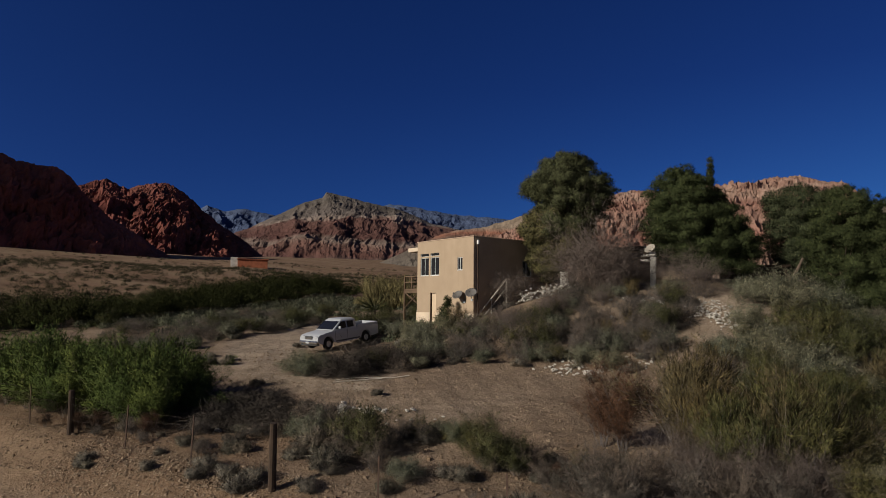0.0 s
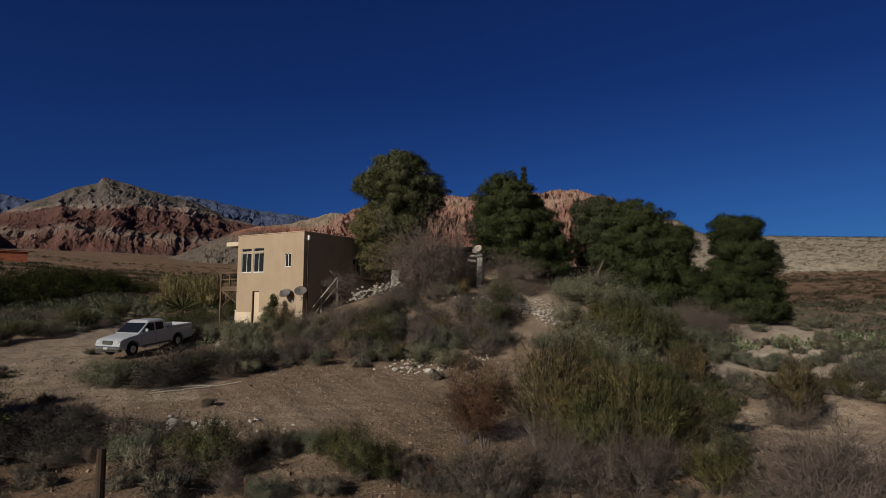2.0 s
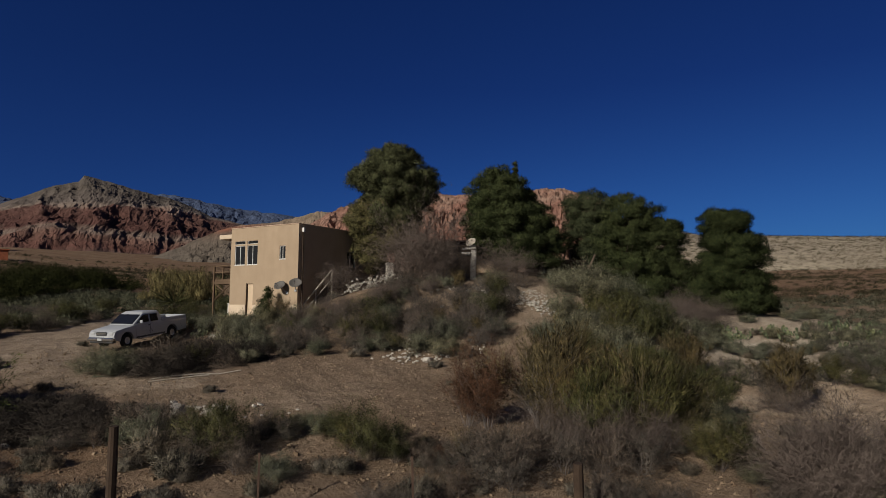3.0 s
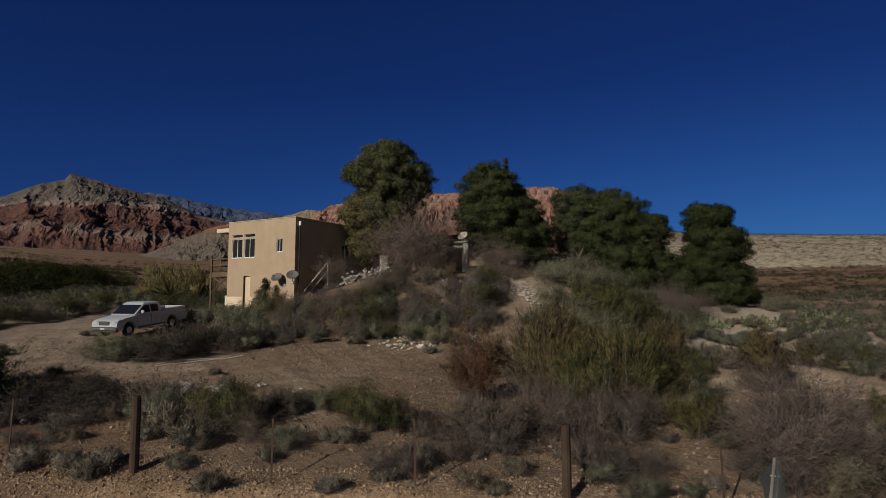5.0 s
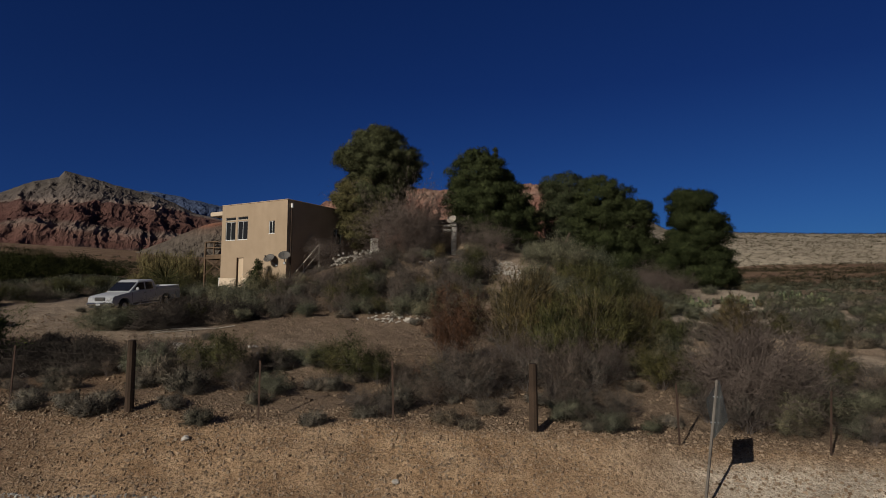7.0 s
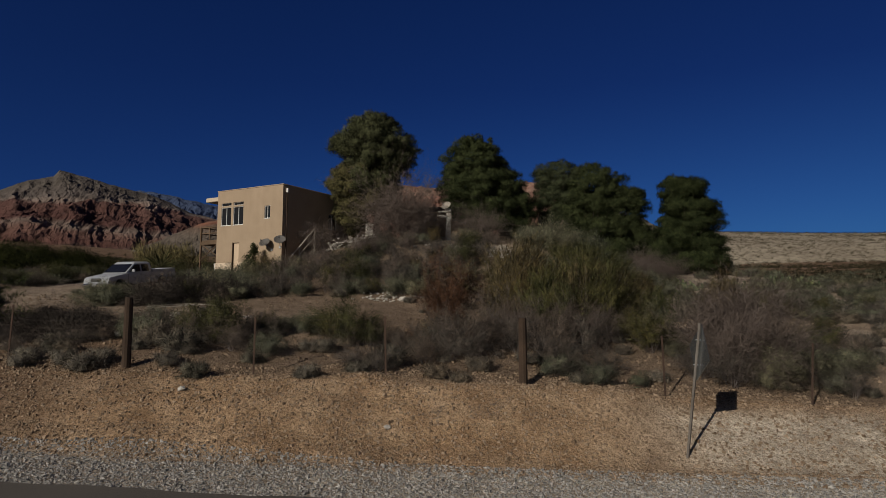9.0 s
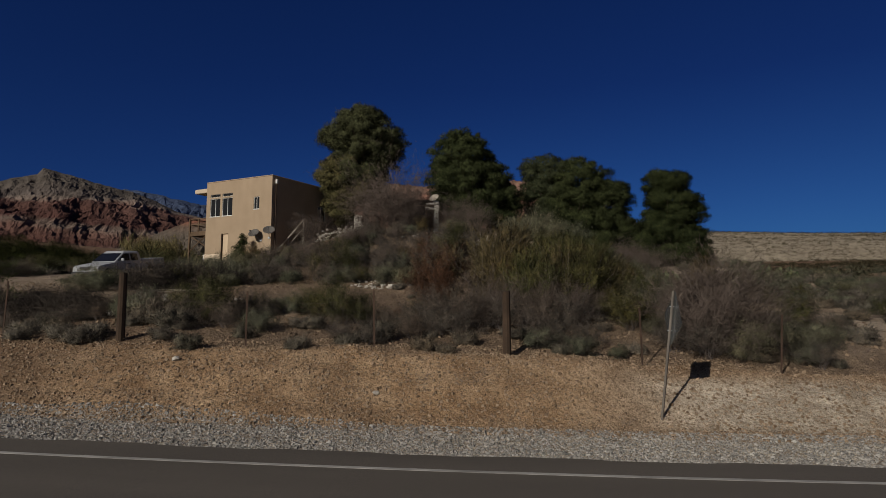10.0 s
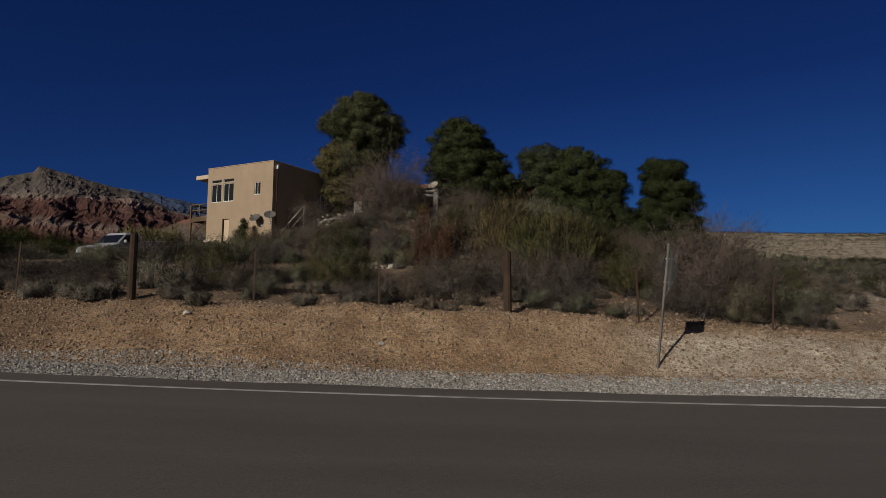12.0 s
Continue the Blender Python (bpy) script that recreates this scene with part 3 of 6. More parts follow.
def mountain(name, crest, base, reach, mat, label, seed, rough=0.2, cell=30.0, shape=1.0, nu=260, nv=110, gully=0.5, grit=0.3):
    """A ridge whose crest runs through the given places, with a rough slope of the given reach towards the road and one behind."""
    C = np.array(crest, float)
    seg = np.r_[0, np.cumsum(np.hypot(np.diff(C[:, 0]), np.diff(C[:, 1])))]
    u = np.linspace(0, seg[-1], nu)
    cx, cy, cz = (np.interp(u, seg, C[:, i]) for i in range(3))
    v = np.concatenate([np.linspace(0, 1, int(nv * 0.8)), np.linspace(1, 1.5, int(nv * 0.2) + 1)[1:]])
    U, V = np.meshgrid(u, v)
    ux, uy = -cx / np.hypot(cx, cy), -cy / np.hypot(cx, cy)
    X, Y = cx[None] + ux[None] * reach * (1 - V), cy[None] + uy[None] * reach * (1 - V)
    prof = np.where(V <= 1, np.clip(V, 0, 1) ** shape, 1 - (V - 1) * 1.6)
    n = fbm(U / cell, V * reach / cell, seed) - 0.62
    n2 = fbm(U / cell * 3.1 + 9, V * reach / cell * 3.1, seed + 5) - 0.62
    n3 = fbm(U / cell * 2.2 + 4, V * reach / cell * 0.35, seed + 3) - 0.62
    n4 = fbm(U / cell * 9 + 2, V * reach / cell * 9, seed + 7, 4) - 0.62
    env = np.clip(np.sin(np.clip(V, 0, 1) * 3.1416) + 0.2, 0, 1)
    H = cz[None] - base
    Z = base + H * prof + H * rough * env * (n * 1.3 + n2 * 0.7 + n3 * gully + n4 * grit)
    k = H * rough * env * 0.9
    X, Y = X + k * (fbm(U / cell * 1.7 + 3, V * reach / cell * 1.7 + 8, seed + 9) - 0.62), Y + k * n2
    ny, nx = X.shape
    idx = np.arange(nx * ny).reshape(ny, nx)
    faces = np.stack([idx[:-1, :-1], idx[:-1, 1:], idx[1:, 1:], idx[1:, :-1]], -1).reshape(-1, 4)
    me = array_mesh(name, np.stack([X, Y, Z], -1).reshape(-1, 3), faces, mat, False)
    return thing(name, label, "mountain", data=me, kind="structure")


# first five crest points: unseen height added left of view to cast shade
mountain("red_mountain", [(-520, -190, 140), (-430, -75, 160), (-362, 5, 165), (-318, 62, 150), (-290, 100, 115), (-271, 129, 66), (-263, 144, 64), (-259, 152, 62), (-253, 161, 62), (-250, 167, 56), (-242, 178, 42), (-234, 189, 34), (-222, 204, 21)],
         14, 34, M_ROCK_RED, "steep dark red rock mountain shaded by an added crest out of view", 3, 0.24, 13, 0.9, 700, 150, 0.4, 0.8)
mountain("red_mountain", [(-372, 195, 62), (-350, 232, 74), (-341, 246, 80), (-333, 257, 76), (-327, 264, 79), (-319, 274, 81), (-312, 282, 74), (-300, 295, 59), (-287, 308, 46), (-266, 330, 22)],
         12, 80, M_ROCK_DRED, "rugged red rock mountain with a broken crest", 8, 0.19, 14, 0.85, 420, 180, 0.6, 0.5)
mountain("banded_mountain", [(-670, 600, 75), (-611, 662, 109), (-588, 682, 127), (-552, 713, 152), (-532, 727, 159), (-528, 731, 168), (-519, 737, 166), (-484, 761, 157), (-440, 787, 146), (-394, 811, 125), (-300, 850, 100)],
         40, 300, M_ROCK_MIX, "grey peak over bands of cream and red rock", 12, 0.14, 60, 1.0, 520, 260, 0.9, 0.10)
# no haze in the air here: the range's blue is painted on
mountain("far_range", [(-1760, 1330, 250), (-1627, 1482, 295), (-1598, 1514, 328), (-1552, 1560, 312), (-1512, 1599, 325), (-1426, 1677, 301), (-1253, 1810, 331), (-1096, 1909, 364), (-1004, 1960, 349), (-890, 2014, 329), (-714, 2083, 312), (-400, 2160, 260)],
         90, 600, M_ROCK_FAR_HAZE, "mountain range far off, blue-grey haze painted into its colour", 16, 0.20, 140, 1.0, 320, 110, 0.8, 0.04)
mountain("low_cliff", [(-205, 322, 24), (-182, 335, 36), (-165, 344, 46), (-152, 350, 51), (-132, 359, 54), (-108, 367, 62), (-60, 378, 62)],
         12, 120, M_ROCK_LOW, "low cliff of cream and red rock over a grey slope", 21, 0.17, 16, 1.9, 320, 140, 0.5, 0.25)
mountain("red_cliff", [(-75, 208, 28), (-59, 215, 38), (-43, 219, 44), (-24, 222, 46), (-14, 223, 45), (15, 222, 47), (25, 222, 47), (38, 220, 44), (46, 218, 34), (52, 216, 16), (56, 215, 6)],
         4, 66, M_ROCK_CLIFF, "rough red and pink sandstone hill", 27, 0.22, 11, 0.62, 460, 170, 0.12, 0.55)
HILL = mountain("scrub_hill", [(40, 470, 58), (92, 455, 70), (124, 446, 67), (138, 442, 57), (152, 438, 54), (177, 428, 53), (205, 415, 51), (231, 401, 49), (267, 374, 46), (360, 290, 42)],
         7, 200, M_ROCK_HILL, "broad bare tan hill dotted with dark scrub", 33, 0.035, 50, 0.55)

# ---- the house ----
# its own axes: x from the sunny front's right corner to its left, y into the house, z up
HX, HY = Vector((-0.8955, 0.4450, 0)), Vector((0.4450, 0.8955, 0))
HOUSE_Z = 4.6
HOUSE = Matrix(((HX.x, HY.x, 0, -12.706), (HX.y, HY.y, 0, 38.653), (0, 0, 1, HOUSE_Z), (0, 0, 0, 1)))
TOP = 10.71 - HOUSE_Z


def wall_with_holes(w, h, t, holes, axis):
    """A wall of the given width, height and thickness, with openings (u0, u1, z0, z1) right through it."""
    us = sorted({0, w, *[q for a in holes for q in a[:2]]})
    zs = sorted({0, h, *[q for a in holes for q in a[2:]]})
    nu, nz = len(us), len(zs)
    solid = lambda i, k: 0 <= i < nu - 1 and 0 <= k < nz - 1 and not any(
        q[0] <= us[i] and us[i + 1] <= q[1] and q[2] <= zs[k] and zs[k + 1] <= q[3] for q in holes)
    s = Shape()
    at = lambda i, k, b: (i * nz + k) * 2 + b
    s.v = [tuple(axis @ Vector((u, y, z))) for u in us for z in zs for y in (0, t)]
    for i in range(nu - 1):
        for k in range(nz - 1):
            if solid(i, k):
                s.f += [(at(i, k, 0), at(i + 1, k, 0), at(i + 1, k + 1, 0), at(i, k + 1, 0)), (at(i, k, 1), at(i, k + 1, 1), at(i + 1, k + 1, 1), at(i + 1, k, 1))]
                for di, dk, a, c in ((-1, 0, (i, k), (i, k + 1)), (1, 0, (i + 1, k + 1), (i + 1, k)), (0, -1, (i + 1, k), (i, k)), (0, 1, (i, k + 1), (i + 1, k + 1))):
                    if not solid(i + di, k + dk):
                        s.f.append((at(*a, 0), at(*c, 0), at(*c, 1), at(*a, 1)))
    used = sorted({q for f in s.f for q in f})
    idx = {q: n for n, q in enumerate(used)}
    s.v, s.f = [s.v[q] for q in used], [tuple(idx[q] for q in f) for f in s.f]
    return s


def window_unit(house, name, u0, u1, z0, z1, cols, m, curtain=False):
    """A white-framed window set back in its opening."""
    w = part(name, Shape(), M_WHITE, house)
    f, k = Shape(), 0.035 if cols > 1 else 0.02
    for a, b in (((u0, 0.03, z0), (u1, 0.13, z0 + k)), ((u0, 0.03, z1 - k), (u1, 0.13, z1)),
                 ((u0, 0.03, z0 + k), (u0 + k, 0.13, z1 - k)), ((u1 - k, 0.03, z0 + k), (u1, 0.13, z1 - k))):
        f.box(a, b, m, 0.008)
    step = (u1 - u0) / cols
    for i in range(1, cols):
        f.box((u0 + i * step - 0.018, 0.035, z0 + k), (u0 + i * step + 0.018, 0.125, z1 - k), m, 0.006)
    part("window_frame", f, M_WHITE, w)
    for i in range(cols):
        part("pane", Shape().box((u0 + i * step + 0.015, 0.075, z0 + 0.018), (u0 + (i + 1) * step - 0.015, 0.085, z1 - 0.018), m), M_GLASS, w)
    if cols > 1:
        part("window_sill", Shape().box((u0 - 0.02, -0.02, z0 - 0.035), (u1 + 0.02, 0.06, z0), m, 0.008), M_WHITE, w)
    return w


def build_house():
    house = thing("house", "two-storey flat-roofed tan stucco house on a slope", "house", at=HOUSE)
    I = Matrix()
    W, DEEP, T = 6.1, 8.5, 0.25
    zr = lambda z: z - HOUSE_Z
    big = [(4.75, 5.72, zr(8.30), zr(9.56)), (3.58, 4.55, zr(8.30), zr(9.56))]
    trans = [(4.75, 5.72, zr(9.66), zr(9.86)), (3.58, 4.55, zr(9.66), zr(9.86))]
    small = [(1.10, 1.62, zr(8.58), zr(9.42))]
    door = [(3.90, 4.52, 0.0, zr(7.08))]
    part("wall", wall_with_holes(W, TOP, T, big + trans + small + door, I), M_STUCCO, house)
    side = Matrix(((0, -1, 0, T), (1, 0, 0, T + 0.002), (0, 0, 1, 0), (0, 0, 0, 1)))
    sidehole = [(4.3, 5.3, zr(8.25), zr(9.35))]
    part("wall", wall_with_holes(DEEP, TOP, T, sidehole, side), M_STUCCO, house)
    left = Matrix(((0, 1, 0, W - T), (1, 0, 0, T + 0.002), (0, 0, 1, 0), (0, 0, 0, 1)))
    part("wall", wall_with_holes(DEEP, TOP, T, [(1.5, 3.4, zr(7.4), zr(9.5))], left), M_STUCCO, house)
    part("wall", Shape().box((0, DEEP + T + 0.004, 0), (W, DEEP + 2 * T, TOP)), M_STUCCO, house)
    part("roof", Shape().box((T + 0.003, T + 0.003, TOP - 0.42), (W - T - 0.003, DEEP + T, TOP - 0.2)), M_STUCCO_TRIM, house, "flat roof behind a parapet")
    part("parapet_cap", Shape().box((-0.03, -0.03, TOP + 0.002), (W + 0.03, T + 0.03, TOP + 0.06), None, 0.015), M_STUCCO_TRIM, house)
    part("parapet_cap", Shape().box((-0.03, T + 0.034, TOP + 0.002), (T + 0.03, DEEP + T, TOP + 0.06), None, 0.015), M_STUCCO_TRIM, house)
    part("floor", Shape().box((T + 0.003, T + 0.003, zr(7.15)), (W - T - 0.003, DEEP + T, zr(7.35))), M_DARK, house)
    part("ground_floor", Shape().box((T + 0.003, T + 0.003, 0), (W - T - 0.003, DEEP + T, 0.1)), M_DARK, house)
    part("partition", Shape().box((T + 0.01, 3.0, 0.12), (W - T - 0.01, 3.1, TOP - 0.43)), M_DARK, house)
    part("plinth", Shape().box((-0.04, -0.045, 0), (3.88, -0.003, zr(5.72)), None, 0.015), M_PLINTH, house, "pale cement plinth")
    part("plinth", Shape().box((4.54, -0.045, 0), (W + 0.03, -0.003, zr(5.72)), None, 0.015), M_PLINTH, house, "pale cement plinth")
    for u0, u1, z0, z1 in big:
        window_unit(house, "window", u0, u1, z0, z1, 2, I)
    for u0, u1, z0, z1 in trans:
        window_unit(house, "transom_window", u0, u1, z0, z1, 1, I)
    window_unit(house, "window", *small[0], 2, I)
    window_unit(house, "window", *sidehole[0], 2, side)
    part("curtain", Shape().box((3.62, 0.20, zr(8.36)), (3.92, 0.23, zr(9.5)), None, 0.01), M_CURTAIN, house, "pale drawn-back curtain")
    d = part("door", Shape().box((3.92, 0.10, 0.3), (4.50, 0.15, zr(7.05)), None, 0.01), M_DOOR, house, "plain tan door in a recess")
    part("door_handle", Shape().tube([(3.98, 0.08, 1.35), (4.06, 0.08, 1.35)], 0.015), M_GALV, d)
    part("door_frame", Shape().box((4.47, -0.02, 0.2), (4.53, 0.09, zr(7.10)), None, 0.008), M_OLDWOOD, house)
    # roof slab that reaches out over the balcony
    part("canopy", Shape().box((W + 0.003, 0.25, zr(10.12)), (W + 1.55, 4.2, zr(10.42)), None, 0.03), M_PLINTH, house, "pale flat canopy slab")
    part("downpipe", Shape().tube([(-0.05, 0.32, zr(10.35)), (-0.05, 0.32, zr(5.5))], 0.045, 8), M_OLDWOOD, house, "dark downpipe")
    part("rain_spout", Shape().box((-0.16, 0.26, zr(10.22)), (-0.002, 0.40, zr(10.5)), None, 0.015), M_WHITE, house, "white roof spout")
    # balcony
    dk = part("balcony", Shape().box((W + 0.004, 0.2, zr(7.28)), (W + 1.9, 4.4, zr(7.40)), None, 0.01), M_DECKWOOD, house, "dark timber balcony")
    part("beam", Shape().box((W + 0.004, 0.16, zr(7.08)), (W + 1.9, 0.24, zr(7.275)), None, 0.01), M_DECKWOOD, dk)
    part("beam", Shape().box((W + 1.8, 0.26, zr(7.08)), (W + 1.88, 4.4, zr(7.275)), None, 0.01), M_DECKWOOD, dk)
    for u, v in ((1.84, 0.2), (1.84, 2.3), (1.84, 4.35)):
        part("post", Shape().box((W + u - 0.06, v - 0.06, 0.0), (W + u + 0.06, v + 0.06, zr(8.32)), None, 0.01), M_DECKWOOD, dk)
    part("post", Shape().box((W + 0.9, 0.15, zr(7.405)), (W + 0.98, 0.23, zr(8.26)), None, 0.01), M_DECKWOOD, dk)
    for z in (7.85, 8.27):
        part("rail", Shape().box((W + 0.01, 0.16, zr(z)), (W + 1.76, 0.24, zr(z) + 0.07), None, 0.008), M_DECKWOOD, dk)
        part("rail", Shape().box((W + 1.80, 0.28, zr(z)), (W + 1.88, 4.28, zr(z) + 0.07), None, 0.008), M_DECKWOOD, dk)
    part("brace", Shape().tube([(W + 0.05, 0.22, zr(6.2)), (W + 1.8, 0.22, zr(7.1))], 0.05, 4), M_DECKWOOD, dk)
    part("brace", Shape().tube([(W + 1.8, 0.18, zr(6.0)), (W + 0.1, 0.18, zr(7.1))], 0.05, 4), M_DECKWOOD, dk)
    return house


build_house()


def house_at(u, v, z=None):
    p = HOUSE @ Vector((u, v, 0))
    p.z = land(p.x, p.y) if z is None else z
    return p


def satellite_dish(p, yaw, tilt, r, foot, label="grey satellite dish on a bent arm", mat=None):
    """p: the middle of the dish; yaw and tilt turn the side that looks at the sky; foot: where the arm is bolted on."""
    p, foot = Vector(p), Vector(foot)
    ob = thing("satellite_dish", label, "satellite dish", "satellite dishes", Matrix.Translation(foot))
    m = Matrix.Translation(p - foot) @ Matrix.Rotation(yaw, 4, "Z") @ Matrix.Rotation(tilt, 4, "Y")
    prof = [(0.001, -0.10)] + [(r * k / 8, -0.10 + 0.10 * (k / 8) ** 2) for k in range(1, 9)] + [(r, -0.015)] + [(r * k / 8, -0.115 + 0.10 * (k / 8) ** 2) for k in range(7, -1, -1)]
    part("reflector", Shape().lathe(prof, m, 28), mat or M_DISH, ob, "", True)
    back = m @ Vector((0, 0, -0.12))
    part("arm", Shape().tube([(0, 0, 0), (back.x * 0.8, back.y * 0.8, back.z * 0.55), tuple(back)], 0.026, 8), M_GALV, ob)
    part("bracket", Shape().box((-0.07, -0.07, -0.09), (0.07, 0.07, 0.05), None, 0.015), M_GALV, ob)
    part("feed_arm", Shape().tube([tuple(m @ Vector((r * 0.6, 0, -0.09))), tuple(m @ Vector((r * 0.75, 0, 0.42)))], 0.014, 6), M_GALV, ob)
    part("feed_horn", Shape().tube([tuple(m @ Vector((r * 0.75, 0, 0.40))), tuple(m @ Vector((r * 0.6, 0, 0.34)))], [0.04, 0.05], 8), M_GRILLE, ob)
    return ob


for u, v, z, r, yaw in ((1.08, -0.45, 6.95, 0.36, 258), (-0.26, -0.45, 7.08, 0.38, 280)):
    satellite_dish(house_at(u, v, z), radians(yaw), radians(46), r, house_at(max(u - 0.25, 0.12), -0.02, z - 0.45))


def under_balcony():
    q = house_at(7.1, 1.3)
    ob = thing("storage_bin", "white plastic storage bin under the balcony", "bin", at=Matrix.Translation(q) @ Matrix.Rotation(0.6, 4, "Z"))
    part("tub", Shape().box((-0.42, -0.3, 0), (0.42, 0.3, 0.62), None, 0.05), M_WHITE, ob)
    part("lid", Shape().box((-0.45, -0.33, 0.623), (0.45, 0.33, 0.69), None, 0.02), M_WHITE, ob)
    q = house_at(6.6, 0.9)
    ob = thing("fuel_can", "faded red metal can beside the storage bin", "can", at=Matrix.Translation(q))
    part("body", Shape().lathe([(0.001, 0.0), (0.18, 0.0), (0.19, 0.02), (0.19, 0.50), (0.17, 0.54), (0.05, 0.58), (0.04, 0.62), (0.001, 0.62)], Matrix(), 18), M_REDWALL, ob, "", True)
    part("handle", Shape().tube([(-0.12, 0, 0.55), (-0.1, 0, 0.66), (0.1, 0, 0.66), (0.12, 0, 0.55)], 0.012, 6), M_GALV, ob)


under_balcony()


def stair_rail():
    ob = thing("stair_handrail", "weathered timber handrail that climbs beside the house", "handrail", at=Matrix())
    a, b = Vector((-12.85, 38.9, 5.2)), Vector((-10.99, 40.18, 7.95))
    part("handrail", Shape().tube([a, b], 0.05, 6), M_RAIL, ob)
    part("lower_rail", Shape().tube([a + Vector((0.25, 0.18, -0.15)), b + Vector((0, 0, -0.55))], 0.03, 6), M_RAIL, ob)
    for t in (0.55, 1.0):
        p = a.lerp(b, t)
        part("post", Shape().tube([(p.x, p.y, land(p.x, p.y) - 0.1), p], 0.04, 6), M_RAIL, ob)


stair_rail()


def pillar(x, y, z0, w, h, label):
    ob = thing("stone_pillar", label, "pillar", at=Matrix.Translation((x, y, z0)))
    part("shaft", Shape().box((-w / 2, -w / 2, -0.5), (w / 2, w / 2, h - 0.12), Matrix.Rotation(0.4, 4, "Z"), 0.04), M_PLASTER, ob)
    part("cap", Shape().box((-w * 0.56, -w * 0.56, h - 0.118), (w * 0.56, w * 0.56, h), Matrix.Rotation(0.4, 4, "Z"), 0.03), M_PLASTER, ob)
    return ob


M_PLASTER = plain("chalky_plaster", (0.58, 0.54, 0.48), 0.95, 0, 0.25, 8, 0.5)
pillar(-7.6, 41.9, land(-7.6, 41.9), 0.46, 8.52 - land(-7.6, 41.9), "chalky white masonry pillar on the mound")


def old_building():
    """A low flat-roofed building on the mound behind the pines."""
    z = land(-2, 47) - 0.2
    ob = thing("low_building", "low old flat-roofed plastered building on the mound", "building", at=Matrix.Translation((0, 47, z)))
    h = 10.5 - z
    part("wall", wall_with_holes(6.0, h - 0.3, 0.3, [(0.8, 1.7, 0.2, 2.2), (3.0, 4.2, 0.9, 2.1)], Matrix.Translation((-4.9, 0.4, 0))), M_STUCCO, ob)
    part("wall", Shape().box((-4.9, 0.703, 0), (-4.6, 6, h - 0.3)), M_STUCCO, ob)
    part("wall", Shape().box((0.8, 0.703, 0), (1.1, 6, h - 0.3)), M_STUCCO, ob)
    part("back_wall", Shape().box((-4.9, 6.003, 0), (1.1, 6.3, h - 0.3)), M_STUCCO, ob)
    part("roof", Shape().box((-5.1, -0.2, h - 0.297), (1.3, 6.5, h), None, 0.03), M_OLDWOOD, ob, "dark flat roof with an eave")
    shed = thing("carport", "dark open shelter on timber posts under the pines", "shelter", at=Matrix.Translation((3.6, 47.5, land(3.6, 47.5))))
    sh = 9.0 - land(3.6, 47.5)
    part("roof", Shape().box((-2.0, -1.4, sh - 0.16), (2.2, 1.8, sh), None, 0.02), M_OLDWOOD, shed)
    for x in (-1.7, -0.75, -0.2, 1.0, 1.9):
        part("post", Shape().box((x - 0.11, -1.2, -0.3), (x + 0.11, -0.98, sh - 0.163), None, 0.015), M_PLASTER if x == -0.75 else M_OLDWOOD, shed)
    part("back_panel", Shape().box((-1.9, 1.5, -0.3), (2.1, 1.6, sh - 0.163)), M_OLDWOOD, shed)


old_building()
ob = thing("ruined_gatepost", "broken white plastered masonry gatepost with a lintel", "gatepost", at=Matrix.Translation((-2.35, 42.9, land(-2.35, 42.9))))
GH = 9.75 - land(-2.35, 42.9)
part("column", Shape().box((0.02, -0.2, -0.4), (0.38, 0.18, GH - 0.30), pose(0, 0, 0, 0, 1.5, 8), 0.05), M_PLASTER, ob)
part("block", Shape().box((-0.62, -0.22, GH - 0.66), (0.0, 0.2, GH - 0.48), pose(0, 0, 0, 0, 2, 5), 0.05), M_PLASTER, ob)
part("block", Shape().box((-0.42, -0.20, GH - 0.29), (0.50, 0.2, GH - 0.16), pose(0, 0, 0, 0, -2, -6), 0.04), M_PLASTER, ob)
part("block", Shape().box((-0.12, -0.20, GH - 0.15), (0.28, 0.2, GH + 0.02), pose(0, 0, 0, 0, 3, 12), 0.05), M_PLASTER, ob)
satellite_dish((-2.30, 42.75, 9.98), radians(240), radians(52), 0.36, (-2.25, 42.95, GH + land(-2.35, 42.9) - 0.02), "pale satellite dish on the ruined gatepost", M_RAIL)

# ---- the pickup truck ----


def wheel_parts(car, x, y, side):
    m = Matrix.Translation((x, y, 0.38)) @ Matrix.Rotation(radians(90 * side), 4, "X")
    tyre = [(0.20, -0.12), (0.33, -0.13), (0.37, -0.09), (0.38, 0), (0.37, 0.09), (0.33, 0.13), (0.20, 0.12), (0.20, -0.12)]
    rim = [(0.001, -0.07), (0.06, -0.08), (0.08, -0.05), (0.15, -0.045), (0.17, -0.08), (0.205, -0.10), (0.205, 0.1)]
    w = part("wheel", Shape().lathe(tyre, m, 24), M_TYRE, car, "black tyre", True)
    part("rim", Shape().lathe(rim, m, 20), M_RIM, w, "dull silver rim", True)


def rounded(shape, name, mat, w):
    """The shape as a mesh with its sharp edges rounded."""
    me = shape.mesh(name, mat)
    bm = bmesh.new()
    bm.from_mesh(me)
    bmesh.ops.recalc_face_normals(bm, faces=bm.faces)
    sharp = [e for e in bm.edges if len(e.link_faces) == 2 and e.calc_face_angle(0) > 0.45]
    bmesh.ops.bevel(bm, geom=sharp, offset=w, segments=2, profile=0.6, affect="EDGES", clamp_overlap=True)
    for f in bm.faces:
        f.smooth = True
    bm.to_mesh(me)
    bm.free()
    return me


